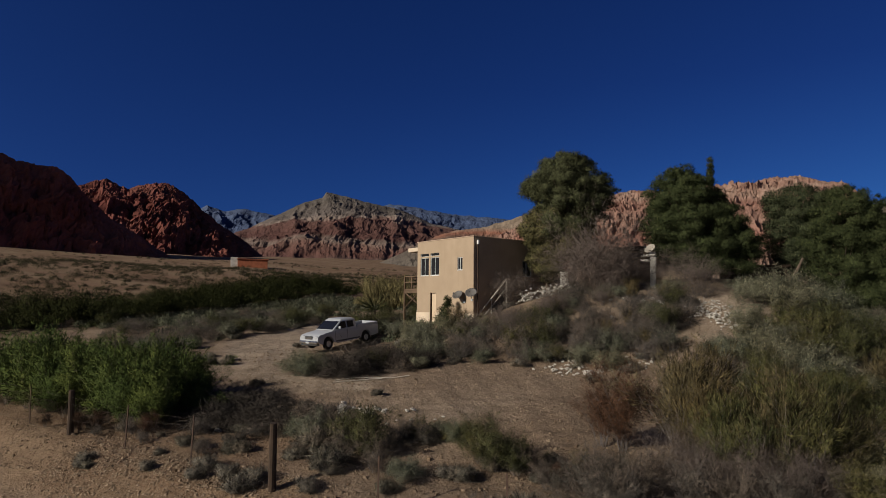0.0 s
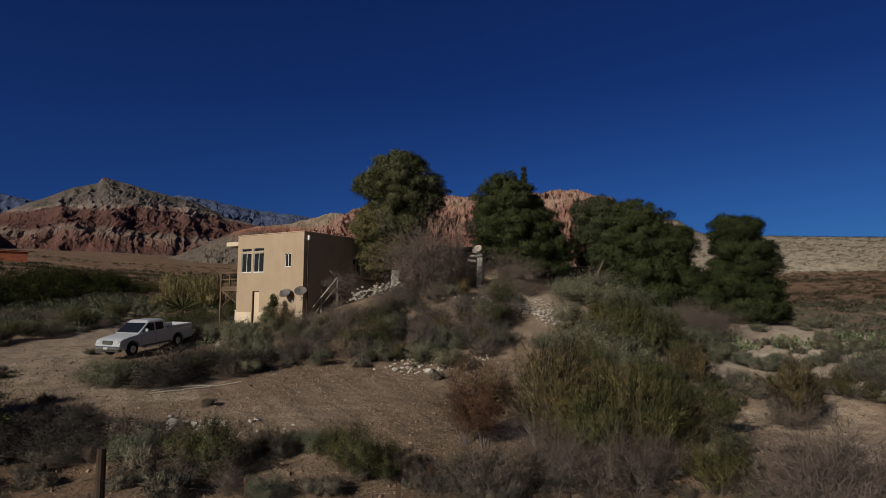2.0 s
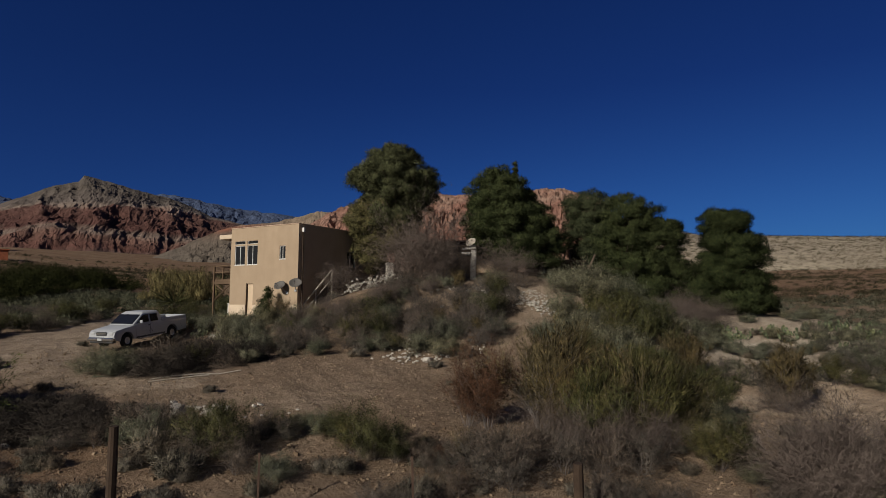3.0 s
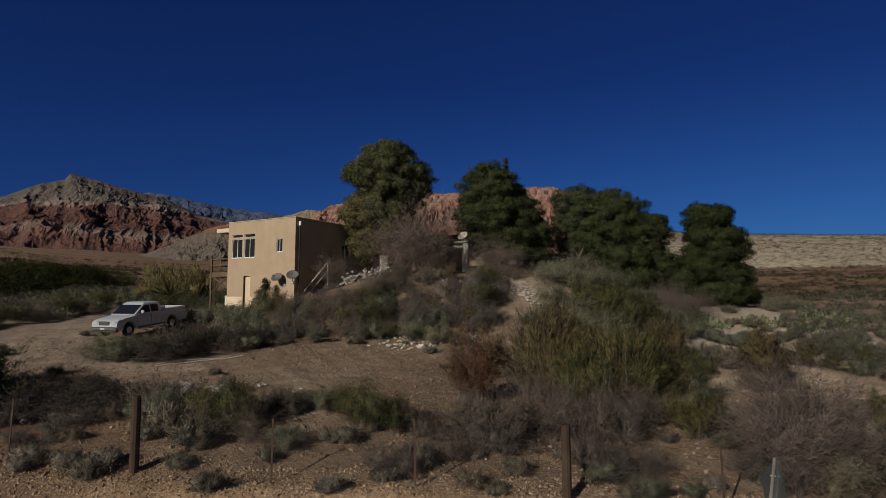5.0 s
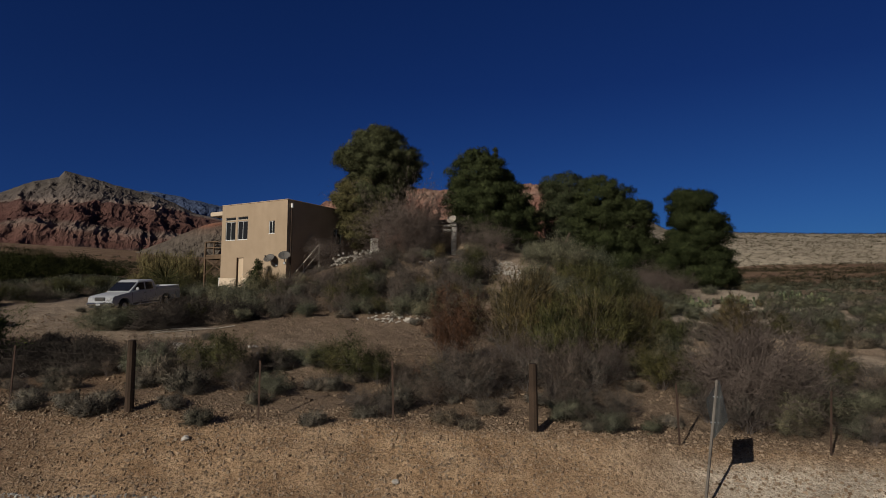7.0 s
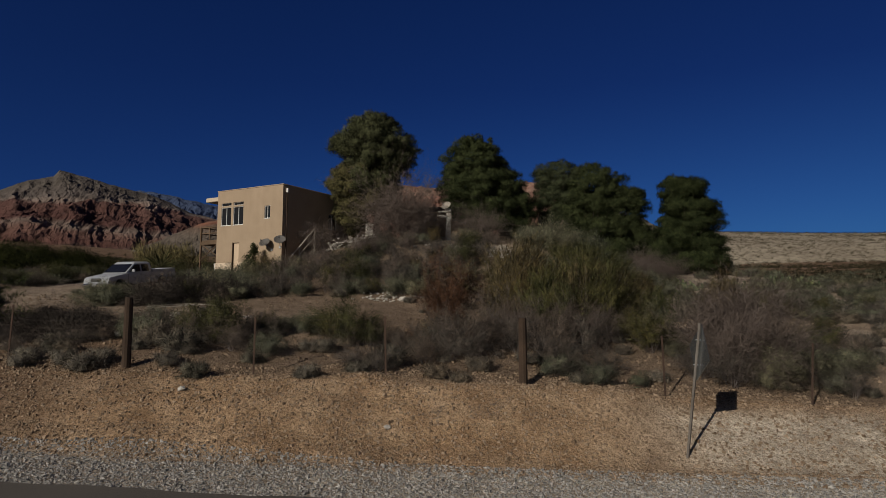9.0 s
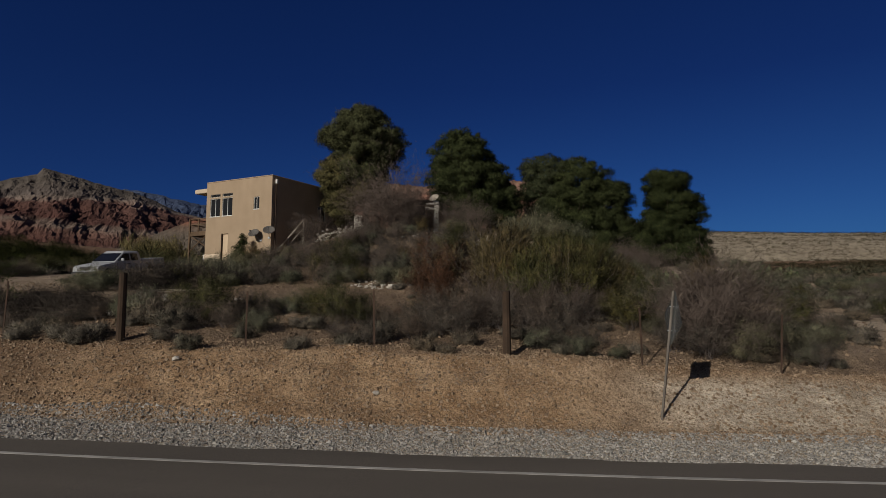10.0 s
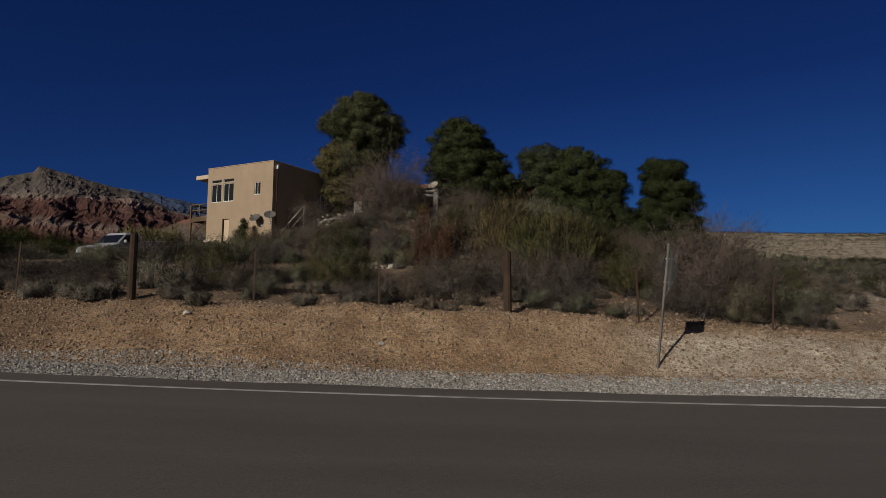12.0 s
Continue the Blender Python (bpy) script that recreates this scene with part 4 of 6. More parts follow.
def pickup(at):
    car = thing("pickup_truck", "white extended-cab pickup truck parked on the dirt", "truck", at=at)
    L, Wd = 5.55, 0.95

    def arch(cx, r, n=9):
        return [(cx + r * math.cos(math.pi * (1 - k / (n - 1))), 0.40 + r * math.sin(math.pi * (1 - k / (n - 1)))) for k in range(n)]
    # x runs from the tail (0) to the nose (L)
    low = [(0.06, 0.48)] + arch(1.25, 0.46) + [(1.85, 0.40), (3.95, 0.40)] + arch(4.62, 0.46) + [(5.25, 0.46), (5.48, 0.52), (5.54, 0.70), (5.47, 0.88),
           (5.32, 0.98), (5.0, 1.06), (4.3, 1.13), (4.02, 1.17), (2.05, 1.17), (2.02, 1.12), (0.05, 1.10), (0.02, 0.9)]
    n = len(low)
    s = Shape()
    ys = [-Wd, -Wd * 0.985, -Wd * 0.94, Wd * 0.94, Wd * 0.985, Wd]
    for y in ys:
        inset = 0.05 * (abs(y) > Wd * 0.99) + 0.012 * (Wd * 0.95 < abs(y) < Wd * 0.99)
        for x, z in low:
            s.v.append((min(max(x, inset), L - inset), y, z - (inset if z > 1.0 else 0) * 0.8 + (0.03 if 0.6 < z < 1.0 and abs(y) > 0.99 * Wd else 0)))
    for j in range(len(ys) - 1):
        s.f += [(j * n + i, j * n + (i + 1) % n, (j + 1) * n + (i + 1) % n, (j + 1) * n + i) for i in range(n)]
    s.f += [tuple(range(n - 1, -1, -1)), tuple(range((len(ys) - 1) * n, len(ys) * n))]
    part("body", rounded(s, "body", M_TRUCK, 0.045), M_TRUCK, car)
    # cab
    c = Shape()
    ring = [(2.06, 0.91, 1.165), (4.22, 0.91, 1.165), (2.10, 0.81, 1.66), (3.42, 0.80, 1.70), (2.18, 0.68, 1.78), (3.24, 0.66, 1.82)]
    vs = [(x, sg * y, z) for sg in (-1, 1) for x, y, z in ring]
    c.add(vs, [(0, 1, 3, 2), (7, 6, 8, 9), (2, 3, 5, 4), (9, 8, 10, 11), (4, 5, 11, 10), (1, 7, 9, 3), (3, 9, 11, 5), (6, 0, 2, 8), (8, 2, 4, 10)])
    part("cab", rounded(c, "cab", M_TRUCK, 0.05), M_TRUCK, car)

    def pane(name, quad, off):
        o = Vector(off)
        q = [Vector(p) for p in quad]
        sh = Shape()
        sh.add(q + [p + o for p in q], [(0, 1, 2, 3), (7, 6, 5, 4), (0, 4, 5, 1), (1, 5, 6, 2), (2, 6, 7, 3), (3, 7, 4, 0)])
        part(name, sh, M_TRUCKGLASS, car, "dark glass")
    pane("windscreen", [(4.15, -0.82, 1.21), (4.15, 0.82, 1.21), (3.50, 0.75, 1.655), (3.50, -0.75, 1.655)], (0.022, 0, 0.026))
    pane("rear_window", [(2.072, -0.7, 1.22), (2.072, 0.7, 1.22), (2.10, 0.66, 1.58), (2.10, -0.66, 1.58)], (-0.014, 0, 0.002))
    for sg in (-1, 1):
        pane("side_window", [(3.0, sg * 0.893, 1.22), (3.92, sg * 0.893, 1.22), (3.38, sg * 0.815, 1.64), (3.0, sg * 0.815, 1.64)], (0, sg * 0.02, 0.004))
        pane("side_window", [(2.3, sg * 0.893, 1.22), (2.88, sg * 0.893, 1.22), (2.88, sg * 0.815, 1.64), (2.34, sg * 0.815, 1.62)], (0, sg * 0.02, 0.004))
        part("headlight", Shape().box((5.30, sg * 0.69 - 0.20, 0.73), (5.53, sg * 0.69 + 0.20, 0.95), None, 0.06), M_LAMPGLASS, car, "clear headlight")
        part("tail_lamp", Shape().box((-0.005, sg * 0.86 - 0.07, 0.72), (0.05, sg * 0.86 + 0.07, 1.04), None, 0.015), M_REDLAMP, car, "red tail lamp")
        mr = part("mirror", Shape().box((3.58, sg * 0.98 - 0.11, 1.20), (3.68, sg * 0.98 + 0.11, 1.38), None, 0.03), M_TRUCK, car)
        part("door_handle", Shape().box((2.95, sg * 0.955 - 0.015, 1.03), (3.10, sg * 0.955 + 0.015, 1.07), None, 0.008), M_GRILLE, car)
        part("running_board", Shape().box((2.0, sg * 0.93 - 0.1, 0.33), (3.9, sg * 0.93 + 0.06, 0.40), None, 0.02), M_CHROME, car)
        part("sill", Shape().box((1.82, sg * 0.935 - 0.05, 0.41), (4.0, sg * 0.935 + 0.022, 0.50), None, 0.01), M_GRILLE, car, "dark lower sill trim")
        part("door_seam", Shape().box((2.94, sg * 0.948 - 0.004, 0.52), (2.96, sg * 0.948 + 0.004, 1.13)), M_GRILLE, car)
        part("door_seam", Shape().box((4.0, sg * 0.948 - 0.004, 0.52), (4.02, sg * 0.948 + 0.004, 1.10)), M_GRILLE, car)
        for x in (1.25, 4.62):
            wheel_parts(car, x, sg * 0.83, sg)
            part("wheel_well", Shape().box((x - 0.42, sg * 0.60 - 0.08, 0.42), (x + 0.42, sg * 0.60 + 0.08, 0.85)), M_TYRE, car, "black wheel well")
    part("grille", Shape().box((5.44, -0.40, 0.71), (5.555, 0.40, 0.95), None, 0.05), M_GRILLE, car, "dark grille")
    for z in (0.79, 0.86):
        part("grille_bar", Shape().box((5.55, -0.37, z), (5.57, 0.37, z + 0.03)), M_CHROME, car)
    part("bumper", Shape().box((5.38, -0.95, 0.46), (5.66, 0.95, 0.66), None, 0.06), M_CHROME, car, "chrome front bumper")
    part("bumper", Shape().box((-0.16, -0.92, 0.48), (0.06, 0.92, 0.66), None, 0.05), M_CHROME, car, "chrome rear bumper")
    part("valance", Shape().box((5.30, -0.88, 0.34), (5.58, 0.88, 0.457), None, 0.04), M_GRILLE, car, "dark plastic valance")
    part("number_plate", Shape().box((5.66, -0.16, 0.50), (5.672, 0.16, 0.62)), M_LAMPGLASS, car)
    # bed: floor sunk between the sides
    part("bed_lining", Shape().box((0.10, -0.74, 1.095), (1.98, 0.74, 1.108)), M_GRILLE, car, "dark bed floor")
    for sg in (-1, 1):
        part("bed_side", Shape().box((0.02, sg * 0.83 - 0.09, 1.09), (2.0, sg * 0.83 + 0.09, 1.30), None, 0.03), M_TRUCK, car)
    part("tailgate", Shape().box((0.0, -0.73, 0.66), (0.08, 0.73, 1.30), None, 0.02), M_TRUCK, car)
    part("antenna", Shape().tube([(4.1, -0.85, 1.15), (4.05, -0.87, 1.9)], 0.006, 4), M_GRILLE, car)
    return car


TZ = land(-19.5, 33.2)
nose, tail = Vector((-20.95, 32.42, 0)), Vector((-19.5, 37.5, 0))
ax = (nose - tail).normalized()
TRUCK_YAW = math.atan2(ax.y, ax.x)
zt, zn = land(tail.x, tail.y), land(nose.x, nose.y)
pickup(Matrix.Translation((tail.x, tail.y, zt+ 0.02)) @ Matrix.Rotation(TRUCK_YAW, 4, "Z") @ Matrix.Rotation(math.atan2(zt - zn, 5.3), 4, "Y") @ Matrix.Translation((0.2, 0, 0)) @ Matrix.Diagonal((0.895, 0.92, 0.95, 1)))

# ---- plants ----


def quads(centres, dirs, length, width, rg, face=None):
    """Leaf-like rhombs at the centres, along dirs, or turned flat towards face."""
    n = len(centres)
    if face is not None:
        dirs = np.cross(face, rg.normal(size=(n, 3)))
    d = dirs / np.maximum(1e-6, np.linalg.norm(dirs, axis=1, keepdims=True))
    side = np.cross(d, rg.normal(size=(n, 3)) if face is None else face)
    side /= np.maximum(1e-6, np.linalg.norm(side, axis=1, keepdims=True))
    L, W = (length * (0.6 + 0.8 * rg.random(n)))[:, None], (width * (0.6 + 0.8 * rg.random(n)))[:, None]
    v = np.stack([centres, centres + d * L * 0.5 + side * W * 0.5, centres + d * L, centres + d * L * 0.5 - side * W * 0.5], 1)
    return v.reshape(-1, 3), np.arange(4 * n).reshape(n, 4)


def blades(centres, dirs, length, width, rg, out):
    """Slim pointed leaves, one triangle each, turned roughly flat to the way out."""
    n = len(centres)
    d = dirs / np.maximum(1e-6, np.linalg.norm(dirs, axis=1, keepdims=True))
    side = np.cross(d, out + 0.6 * rg.normal(size=(n, 3)))
    side /= np.maximum(1e-6, np.linalg.norm(side, axis=1, keepdims=True))
    L, W = (length * (0.6 + 0.8 * rg.random(n)))[:, None], (width * (0.6 + 0.8 * rg.random(n)))[:, None]
    v = np.stack([centres - side * W * 0.5, centres + side * W * 0.5, centres + d * L], 1)
    return v.reshape(-1, 3), np.arange(3 * n).reshape(n, 3)


def branch(s, p, d, length, r, depth, rg, tips, spread=0.6, lift=0.12, kids=3, n=3):
    """A crooked limb that forks; the twigs' places go to tips."""
    pts, radii, steps = [p.copy()], [r], 3
    for k in range(steps):
        d = (d + Vector(rg.normal(0, 0.16, 3)) + Vector((0, 0, lift))).normalized()
        p = p + d * length / steps
        pts.append(p.copy())
        radii.append(r * (1 - 0.28 * (k + 1)))
        if depth <= 1:
            tips.append((p.copy(), d.copy()))
    s.tube(pts, radii, n, False)
    if depth > 0:
        for k in range(kids):
            q = pts[1 + int(rg.integers(0, 3))]
            dd = (d + Vector(rg.normal(0, spread, 3))).normalized()
            branch(s, q, dd, length * (0.55 + 0.3 * rg.random()), r * 0.55, depth - 1, rg, tips, spread, lift, kids, n)


def shrub(name, label, twig, leafmat, seed, h=1.2, w=0.7, stems=9, depth=2, per_tip=10, leaf=(0.05, 0.018), puff=0.10, lift=0.1, kids=3, lean=0.9, r=0.012, stray=0.7):
    """A shrub of many stems from one foot, its leaves in loose tufts round the twigs."""
    rg = np.random.default_rng(seed)
    s, tips = Shape(), []
    for k in range(stems):
        a = 6.2832 * (k + rg.random() * 0.8) / stems
        t = lean * (0.15 + 0.85 * rg.random())
        d = Vector((math.cos(a) * t * w / h * 1.5, math.sin(a) * t * w / h * 1.5, 1)).normalized()
        branch(s, Vector((0.08 * math.cos(a), 0.08 * math.sin(a), -0.06)), d, h * (0.45 + 0.2 * rg.random()), r, depth, rg, tips, 0.45, lift, kids)
    ob = thing(name, label, "shrub", data=s.mesh(name + "_stems", twig))
    if per_tip:
        T = np.repeat(np.array([t[0] for t in tips]), per_tip, 0)
        Dr = np.repeat(np.array([t[1] for t in tips]), per_tip, 0)
        P = T + rg.normal(0, puff, T.shape) * np.array([1, 1, 0.8])
        P[:, 2] = np.maximum(P[:, 2], 0.02)
        out = (P - np.array([0, 0, h * 0.35])) / np.array([w, w, h])
        out = out / np.linalg.norm(out, axis=1, keepdims=True) + 0.9 * (P - T) / puff / 1.7 + rg.normal(0, 0.3, P.shape)
        v, f = blades(P, Dr + rg.normal(0, stray, Dr.shape), leaf[0], leaf[1], rg, out)
        part("foliage", array_mesh(name + "_foliage", v, f, leafmat, True, np.repeat(out, 3, 0)), leafmat, ob)
    return ob


KINDS = {}


def kind(key, variants, **kw):
    KINDS[key] = (variants, kw)


MADE = {}


def model(key, x, y):
    """One of the models of a kind, built when first asked for; far from the road it has fewer and coarser leaves."""
    if key == "pear":
        return random.choice(PEARS)
    variants, kw = KINDS[key]
    far = y > 30 or x < -24
    which = (key, random.randrange(variants), far)
    if which not in MADE:
        if far and kw["per_tip"] > 6:
            kw = dict(kw, per_tip=max(3, int(kw["per_tip"] * 0.55)), leaf=(kw["leaf"][0] * 1.15, kw["leaf"][1] * 1.3))
        MADE[which] = shrub(seed=100 + 17 * which[1] + hash_key(key), **kw)
    return MADE[which]


def hash_key(k):
    return sum(ord(c) * (i + 3) for i, c in enumerate(k))


kind("creosote", 3, name="creosote_bush", label="olive-green creosote bush with thin stems", twig=M_TWIG_GREY, leafmat=M_CREOSOTE, h=1.5, w=1.1, stems=15, per_tip=22, leaf=(0.06, 0.017), puff=0.075, r=0.010)
kind("broom", 3, name="desert_broom", label="tall olive and brown desert broom bush", twig=M_TWIG_PALE, leafmat=M_BROWNBRUSH, h=2.0, w=0.95, stems=17, per_tip=18, leaf=(0.20, 0.012), puff=0.06, lift=0.2, stray=0.28)
kind("gold", 3, name="golden_broom", label="wispy golden-brown broom bush with bare stems", twig=M_TWIG_PALE, leafmat=M_GOLDBRUSH, h=2.1, w=0.9, stems=18, per_tip=12, leaf=(0.16, 0.012), puff=0.06, lift=0.2, stray=0.4)
kind("green", 3, name="green_bush", label="olive-green bush with fine upright sprays", twig=M_TWIG_PALE, leafmat=M_OLIVE, h=2.0, w=1.05, stems=17, per_tip=22, leaf=(0.15, 0.013), puff=0.07, lift=0.15, stray=0.35)
kind("sage", 4, name="sagebrush", label="rounded grey-green sagebrush on dusty ground", twig=M_TWIG_GREY, leafmat=M_SAGE, h=0.8, w=0.85, stems=15, per_tip=30, leaf=(0.045, 0.011), puff=0.075, r=0.007)
kind("grey", 4, name="dry_brush", label="leafless grey dry brush of thin twigs", twig=M_TWIG_GREY, leafmat=M_GREYBRUSH, h=1.1, w=0.95, stems=19, per_tip=7, leaf=(0.13, 0.008), puff=0.05, lift=0.06, r=0.009, stray=0.6)
kind("red", 3, name="dead_red_shrub", label="dead reddish-brown shrub with wiry stems", twig=M_TWIG_GREY, leafmat=M_REDBRUSH, h=1.75, w=0.62, stems=10, per_tip=34, leaf=(0.10, 0.010), puff=0.10, lift=0.14, kids=3, r=0.016)
kind("twiggy", 3, name="bare_bush", label="large bare bush of tangled grey-brown twigs", twig=M_TWIG_DARK, leafmat=M_TWIG_DARK, h=4.0, w=2.4, stems=22, depth=3, per_tip=2, leaf=(0.30, 0.022), puff=0.2, lift=0.02, kids=3, r=0.03)
kind("tuft", 3, name="low_tuft", label="low dry tuft of pale brush on the dirt", twig=M_TWIG, leafmat=M_TUFT, h=0.38, w=0.46, stems=15, depth=1, per_tip=16, leaf=(0.09, 0.010), puff=0.05, kids=4, r=0.005)
kind("weed", 1, name="dry_weed", label="sparse dry pale weed on the cut bank", twig=M_TWIG_PALE, leafmat=M_TWIG_PALE, h=0.4, w=0.6, stems=9, depth=2, per_tip=1, leaf=(0.05, 0.005), puff=0.02, kids=2, r=0.004, lean=1.3)
kind("willow", 3, name="willow_thicket", label="dense bright green roadside willow bush", twig=M_TWIG, leafmat=M_WILLOW, h=2.7, w=1.2, stems=19, per_tip=24, leaf=(0.16, 0.034), puff=0.15, lift=0.2, stray=0.5)
kind("pile", 2, name="dead_brush", label="low tangle of dead grey branches", twig=M_TWIG_DARK, leafmat=M_GREYBRUSH, h=0.8, w=1.6, stems=24, per_tip=3, leaf=(0.2, 0.014), puff=0.15, lift=-0.12, kids=3, r=0.014)
kind("charred", 2, name="charred_dead_bush", label="low blackened bush of dead tangled branches", twig=M_TWIG_BLACK, leafmat=M_TWIG_BLACK, h=0.75, w=1.6, stems=30, per_tip=7, leaf=(0.16, 0.009), puff=0.12, lift=-0.10, kids=3, r=0.009)
kind("tallgrey", 3, name="tall_dry_brush", label="tall bare bush of pale grey tangled twigs", twig=M_TWIG_DARK, leafmat=M_TWIG_DARK, h=1.75, w=1.15, stems=22, depth=3, per_tip=2, leaf=(0.20, 0.008), puff=0.05, lift=0.05, kids=3, r=0.012)
USED = set()


def plant(key, x, y, s=1.0, sz=None, yaw=None, sink=0.0):
    src = model(key, x, y)
    m = Matrix.Translation((x, y, land(x, y) - sink)) @ Matrix.Rotation(random.random() * 6.28 if yaw is None else yaw, 4, "Z")
    if src.name not in USED:
        USED.add(src.name)
        src.scale = (s, s, sz or s)
        src.matrix_world = m @ Matrix.Diagonal((s, s, sz or s, 1))
        return src
    ob = copy_thing(src, m)
    ob.scale = (s, s, sz or s)
    return ob


# open spots: rubble, the path up the mound, the sandy hollow, the view of the dishes
OPEN = [(-9.6, 39.6, 1.2), (-8.2, 40.2, 1.2), (-7.2, 40.6, 1.0), (-8.4, 42.6, 1.2), (1.2, 36.6, 1.5), (2.4, 35.6, 1.3), (0.8, 34.2, 1.4), (0.4, 32.2, 1.5), (-0.6, 30.5, 1.5),
        (8.3, 25.0, 1.9), (10.4, 25.2, 2.0), (12.4, 25.6, 2.0), (8.6, 28.2, 1.8), (11.2, 28.8, 1.8), (13.3, 29.4, 1.6), (9.2, 34.4, 1.5), (11.3, 33.8, 1.6), (13.4, 33.8, 1.4), (13.7, 40.6, 0.9), (16.2, 39.6, 0.9), (19.5, 39.6, 0.9), (13.4, 38.2, 1.2), (-11.5, 37.4, 1.1), (-15.4, 37.2, 1.0), (-8.0, 40.4, 1.1), (-9.0, 37.6, 1.2), (-7.6, 37.8, 1.0), (-10.4, 38.4, 1.0), (-13.0, 37.4, 1.3), (-11.8, 38.6, 1.0), (-8.2, 38.8, 1.3), (-9.6, 38.6, 1.0), (-7.0, 38.8, 0.8), (-17.4, 33.2, 2.3), (-16.4, 31.6, 1.6), (-2.4, 41.0, 1.2), (-2.2, 39.4, 1.0)]


def scatter(key, n, x0, x1, y0, y1, s0, s1, clear=4.0, tall=1.0):
    k = 0
    while k < n:
        x, y = random.uniform(x0, x1), random.uniform(y0, y1)
        k += 1
        if clear and float(track_distance(np.array(x), np.array(y))) < clear:
            continue
        if any((x - a) ** 2 + (y - c) ** 2 < r * r for a, c, r in OPEN):
            continue
        u = HOUSE.inverted() @ Vector((x, y, HOUSE_Z))
        if -0.5 < u.x < 8.2 and -0.3 < u.y < 9.5 or (-4.5 < x < 8 and 45.5 < y < 54.5):
            continue
        t = (Vector((x, y, 0)) - tail).dot(ax)
        if -0.7 < t < 6.2 and abs((Vector((x, y, 0)) - tail).cross(ax).z) < 1.6:
            continue
        s = random.uniform(s0, s1)
        plant(key, x, y, s, s * tall)


def pine(name, x, y, top, crown, seed, label, mat, trunk_r=0.22, lean=(0, 0), clump=0.48, per=330, needle=(0.19, 0.030), category="tree"):
    """A pine: a forked trunk, limbs out to the clumps, and round needle clumps over the given crown blobs (x, y, z, rx, rz, count)."""
    rg = np.random.default_rng(seed)
    z0 = land(x, y)
    tree = thing(name, label, category, "trees round the house", Matrix.Translation((x, y, z0)))
    s = Shape()
    H = top - z0
    spine = [Vector((lean[0] * t * t + 0.15 * math.sin(5 * t + seed) * min(1, H / 6), lean[1] * t * t + 0.12 * math.cos(4 * t) * min(1, H / 6), H * 0.9 * t - 0.3)) for t in np.linspace(0, 1, 9)]
    s.tube(spine, [trunk_r * (1 - 0.88 * k / 8) for k in range(9)], 8)
    allv, alln, allo = [], [], []
    for cx, cy, cz, rx, rz, cnt in crown:
        for k in range(int(cnt * (1.7 if category == "tree" and clump > 0.3 else 1))):
            d = rg.normal(size=3)
            d /= np.linalg.norm(d)
            d[1] = -abs(d[1]) if rg.random() < 0.45 else d[1]
            rr = 0.95 - 0.55 * rg.random() ** 1.6
            c = np.array([cx - x, cy - y, cz - z0]) + d * np.array([rx, rx * 0.9, rz]) * rr
            if c[2] < 0.3:
                continue
            cs = clump * (0.5 + 0.9 * rg.random() ** 1.5)
            n = int(per * (cs / clump) ** 1.7)
            q = rg.normal(size=(n, 3))
            q /= np.linalg.norm(q, axis=1, keepdims=True)
            q[:, 2] = np.where(rg.random(n) < 0.5, np.abs(q[:, 2]), q[:, 2])
            rad = rg.random((n, 1)) ** 0.25
            lobes = 0.84 + 0.16 * np.sin(4 * np.arctan2(q[:, 1], q[:, 0]) + 3 * q[:, 2] + k)[:, None]
            allv.append(c + q * rad * cs * lobes * np.array([1.05, 1.05, 0.8]))
            alln.append(q + rg.normal(0, 0.33, (n, 3)))
            allo.append(q * 0.75 + d * 0.7 + rg.normal(0, 0.22, (n, 3)))
            if k % 5 == 0:
                a = spine[min(8, max(2, int(8 * (c[2] - 0.8) / (H * 0.95))))]
                e = Vector(c)
                mid = a.lerp(e, 0.5) + Vector((0, 0, -0.06 * (e - a).length))
                s.tube([a, mid, e], [trunk_r * 0.22, trunk_r * 0.16, 0.02], 4, False)
    part("trunk", s, M_BARK, tree)
    face = np.concatenate(alln)
    v, f = blades(np.concatenate(allv), face * 0.5 + rg.normal(0, 0.7, face.shape) + np.array([0, 0, 0.3]), needle[0], needle[1], rg, face)
    part("crown", array_mesh(name + "_crown", v, f, mat, True, np.repeat(np.concatenate(allo), 3, 0)), mat, tree)
    return tree


pine("pine_tree", -7.2, 42.9, 16.7, [(-7.6, 42.5, 15.35, 1.7, 1.2, 80), (-7.5, 42.5, 14.2, 2.9, 1.35, 150), (-7.1, 42.5, 13.0, 2.5, 1.2, 90), (-5.3, 42.3, 13.6, 1.2, 1.1, 30), (-9.8, 42.3, 14.2, 0.8, 0.6, 14), (-7.4, 42.6, 11.5, 2.0, 1.3, 60), (-6.0, 42.4, 12.6, 1.4, 1.1, 34)], 5,
     "tall grey-green pine with a rounded crown", M_PINE_GREY, 0.26)
pine("pine_tree", -9.2, 43.4, 12.6, [(-9.1, 42.6, 11.2, 1.35, 1.7, 60), (-9.0, 42.6, 9.3, 1.15, 1.6, 46), (-7.4, 42.6, 10.6, 1.3, 1.5, 40), (-8.6, 42.4, 12.3, 1.2, 0.9, 26), (-9.7, 42.6, 11.5, 0.9, 1.2, 28), (-6.6, 42.3, 11.6, 1.0, 1.0, 24)], 6, "olive-brown pine beside the house", M_PINE_OLIVE, 0.16)
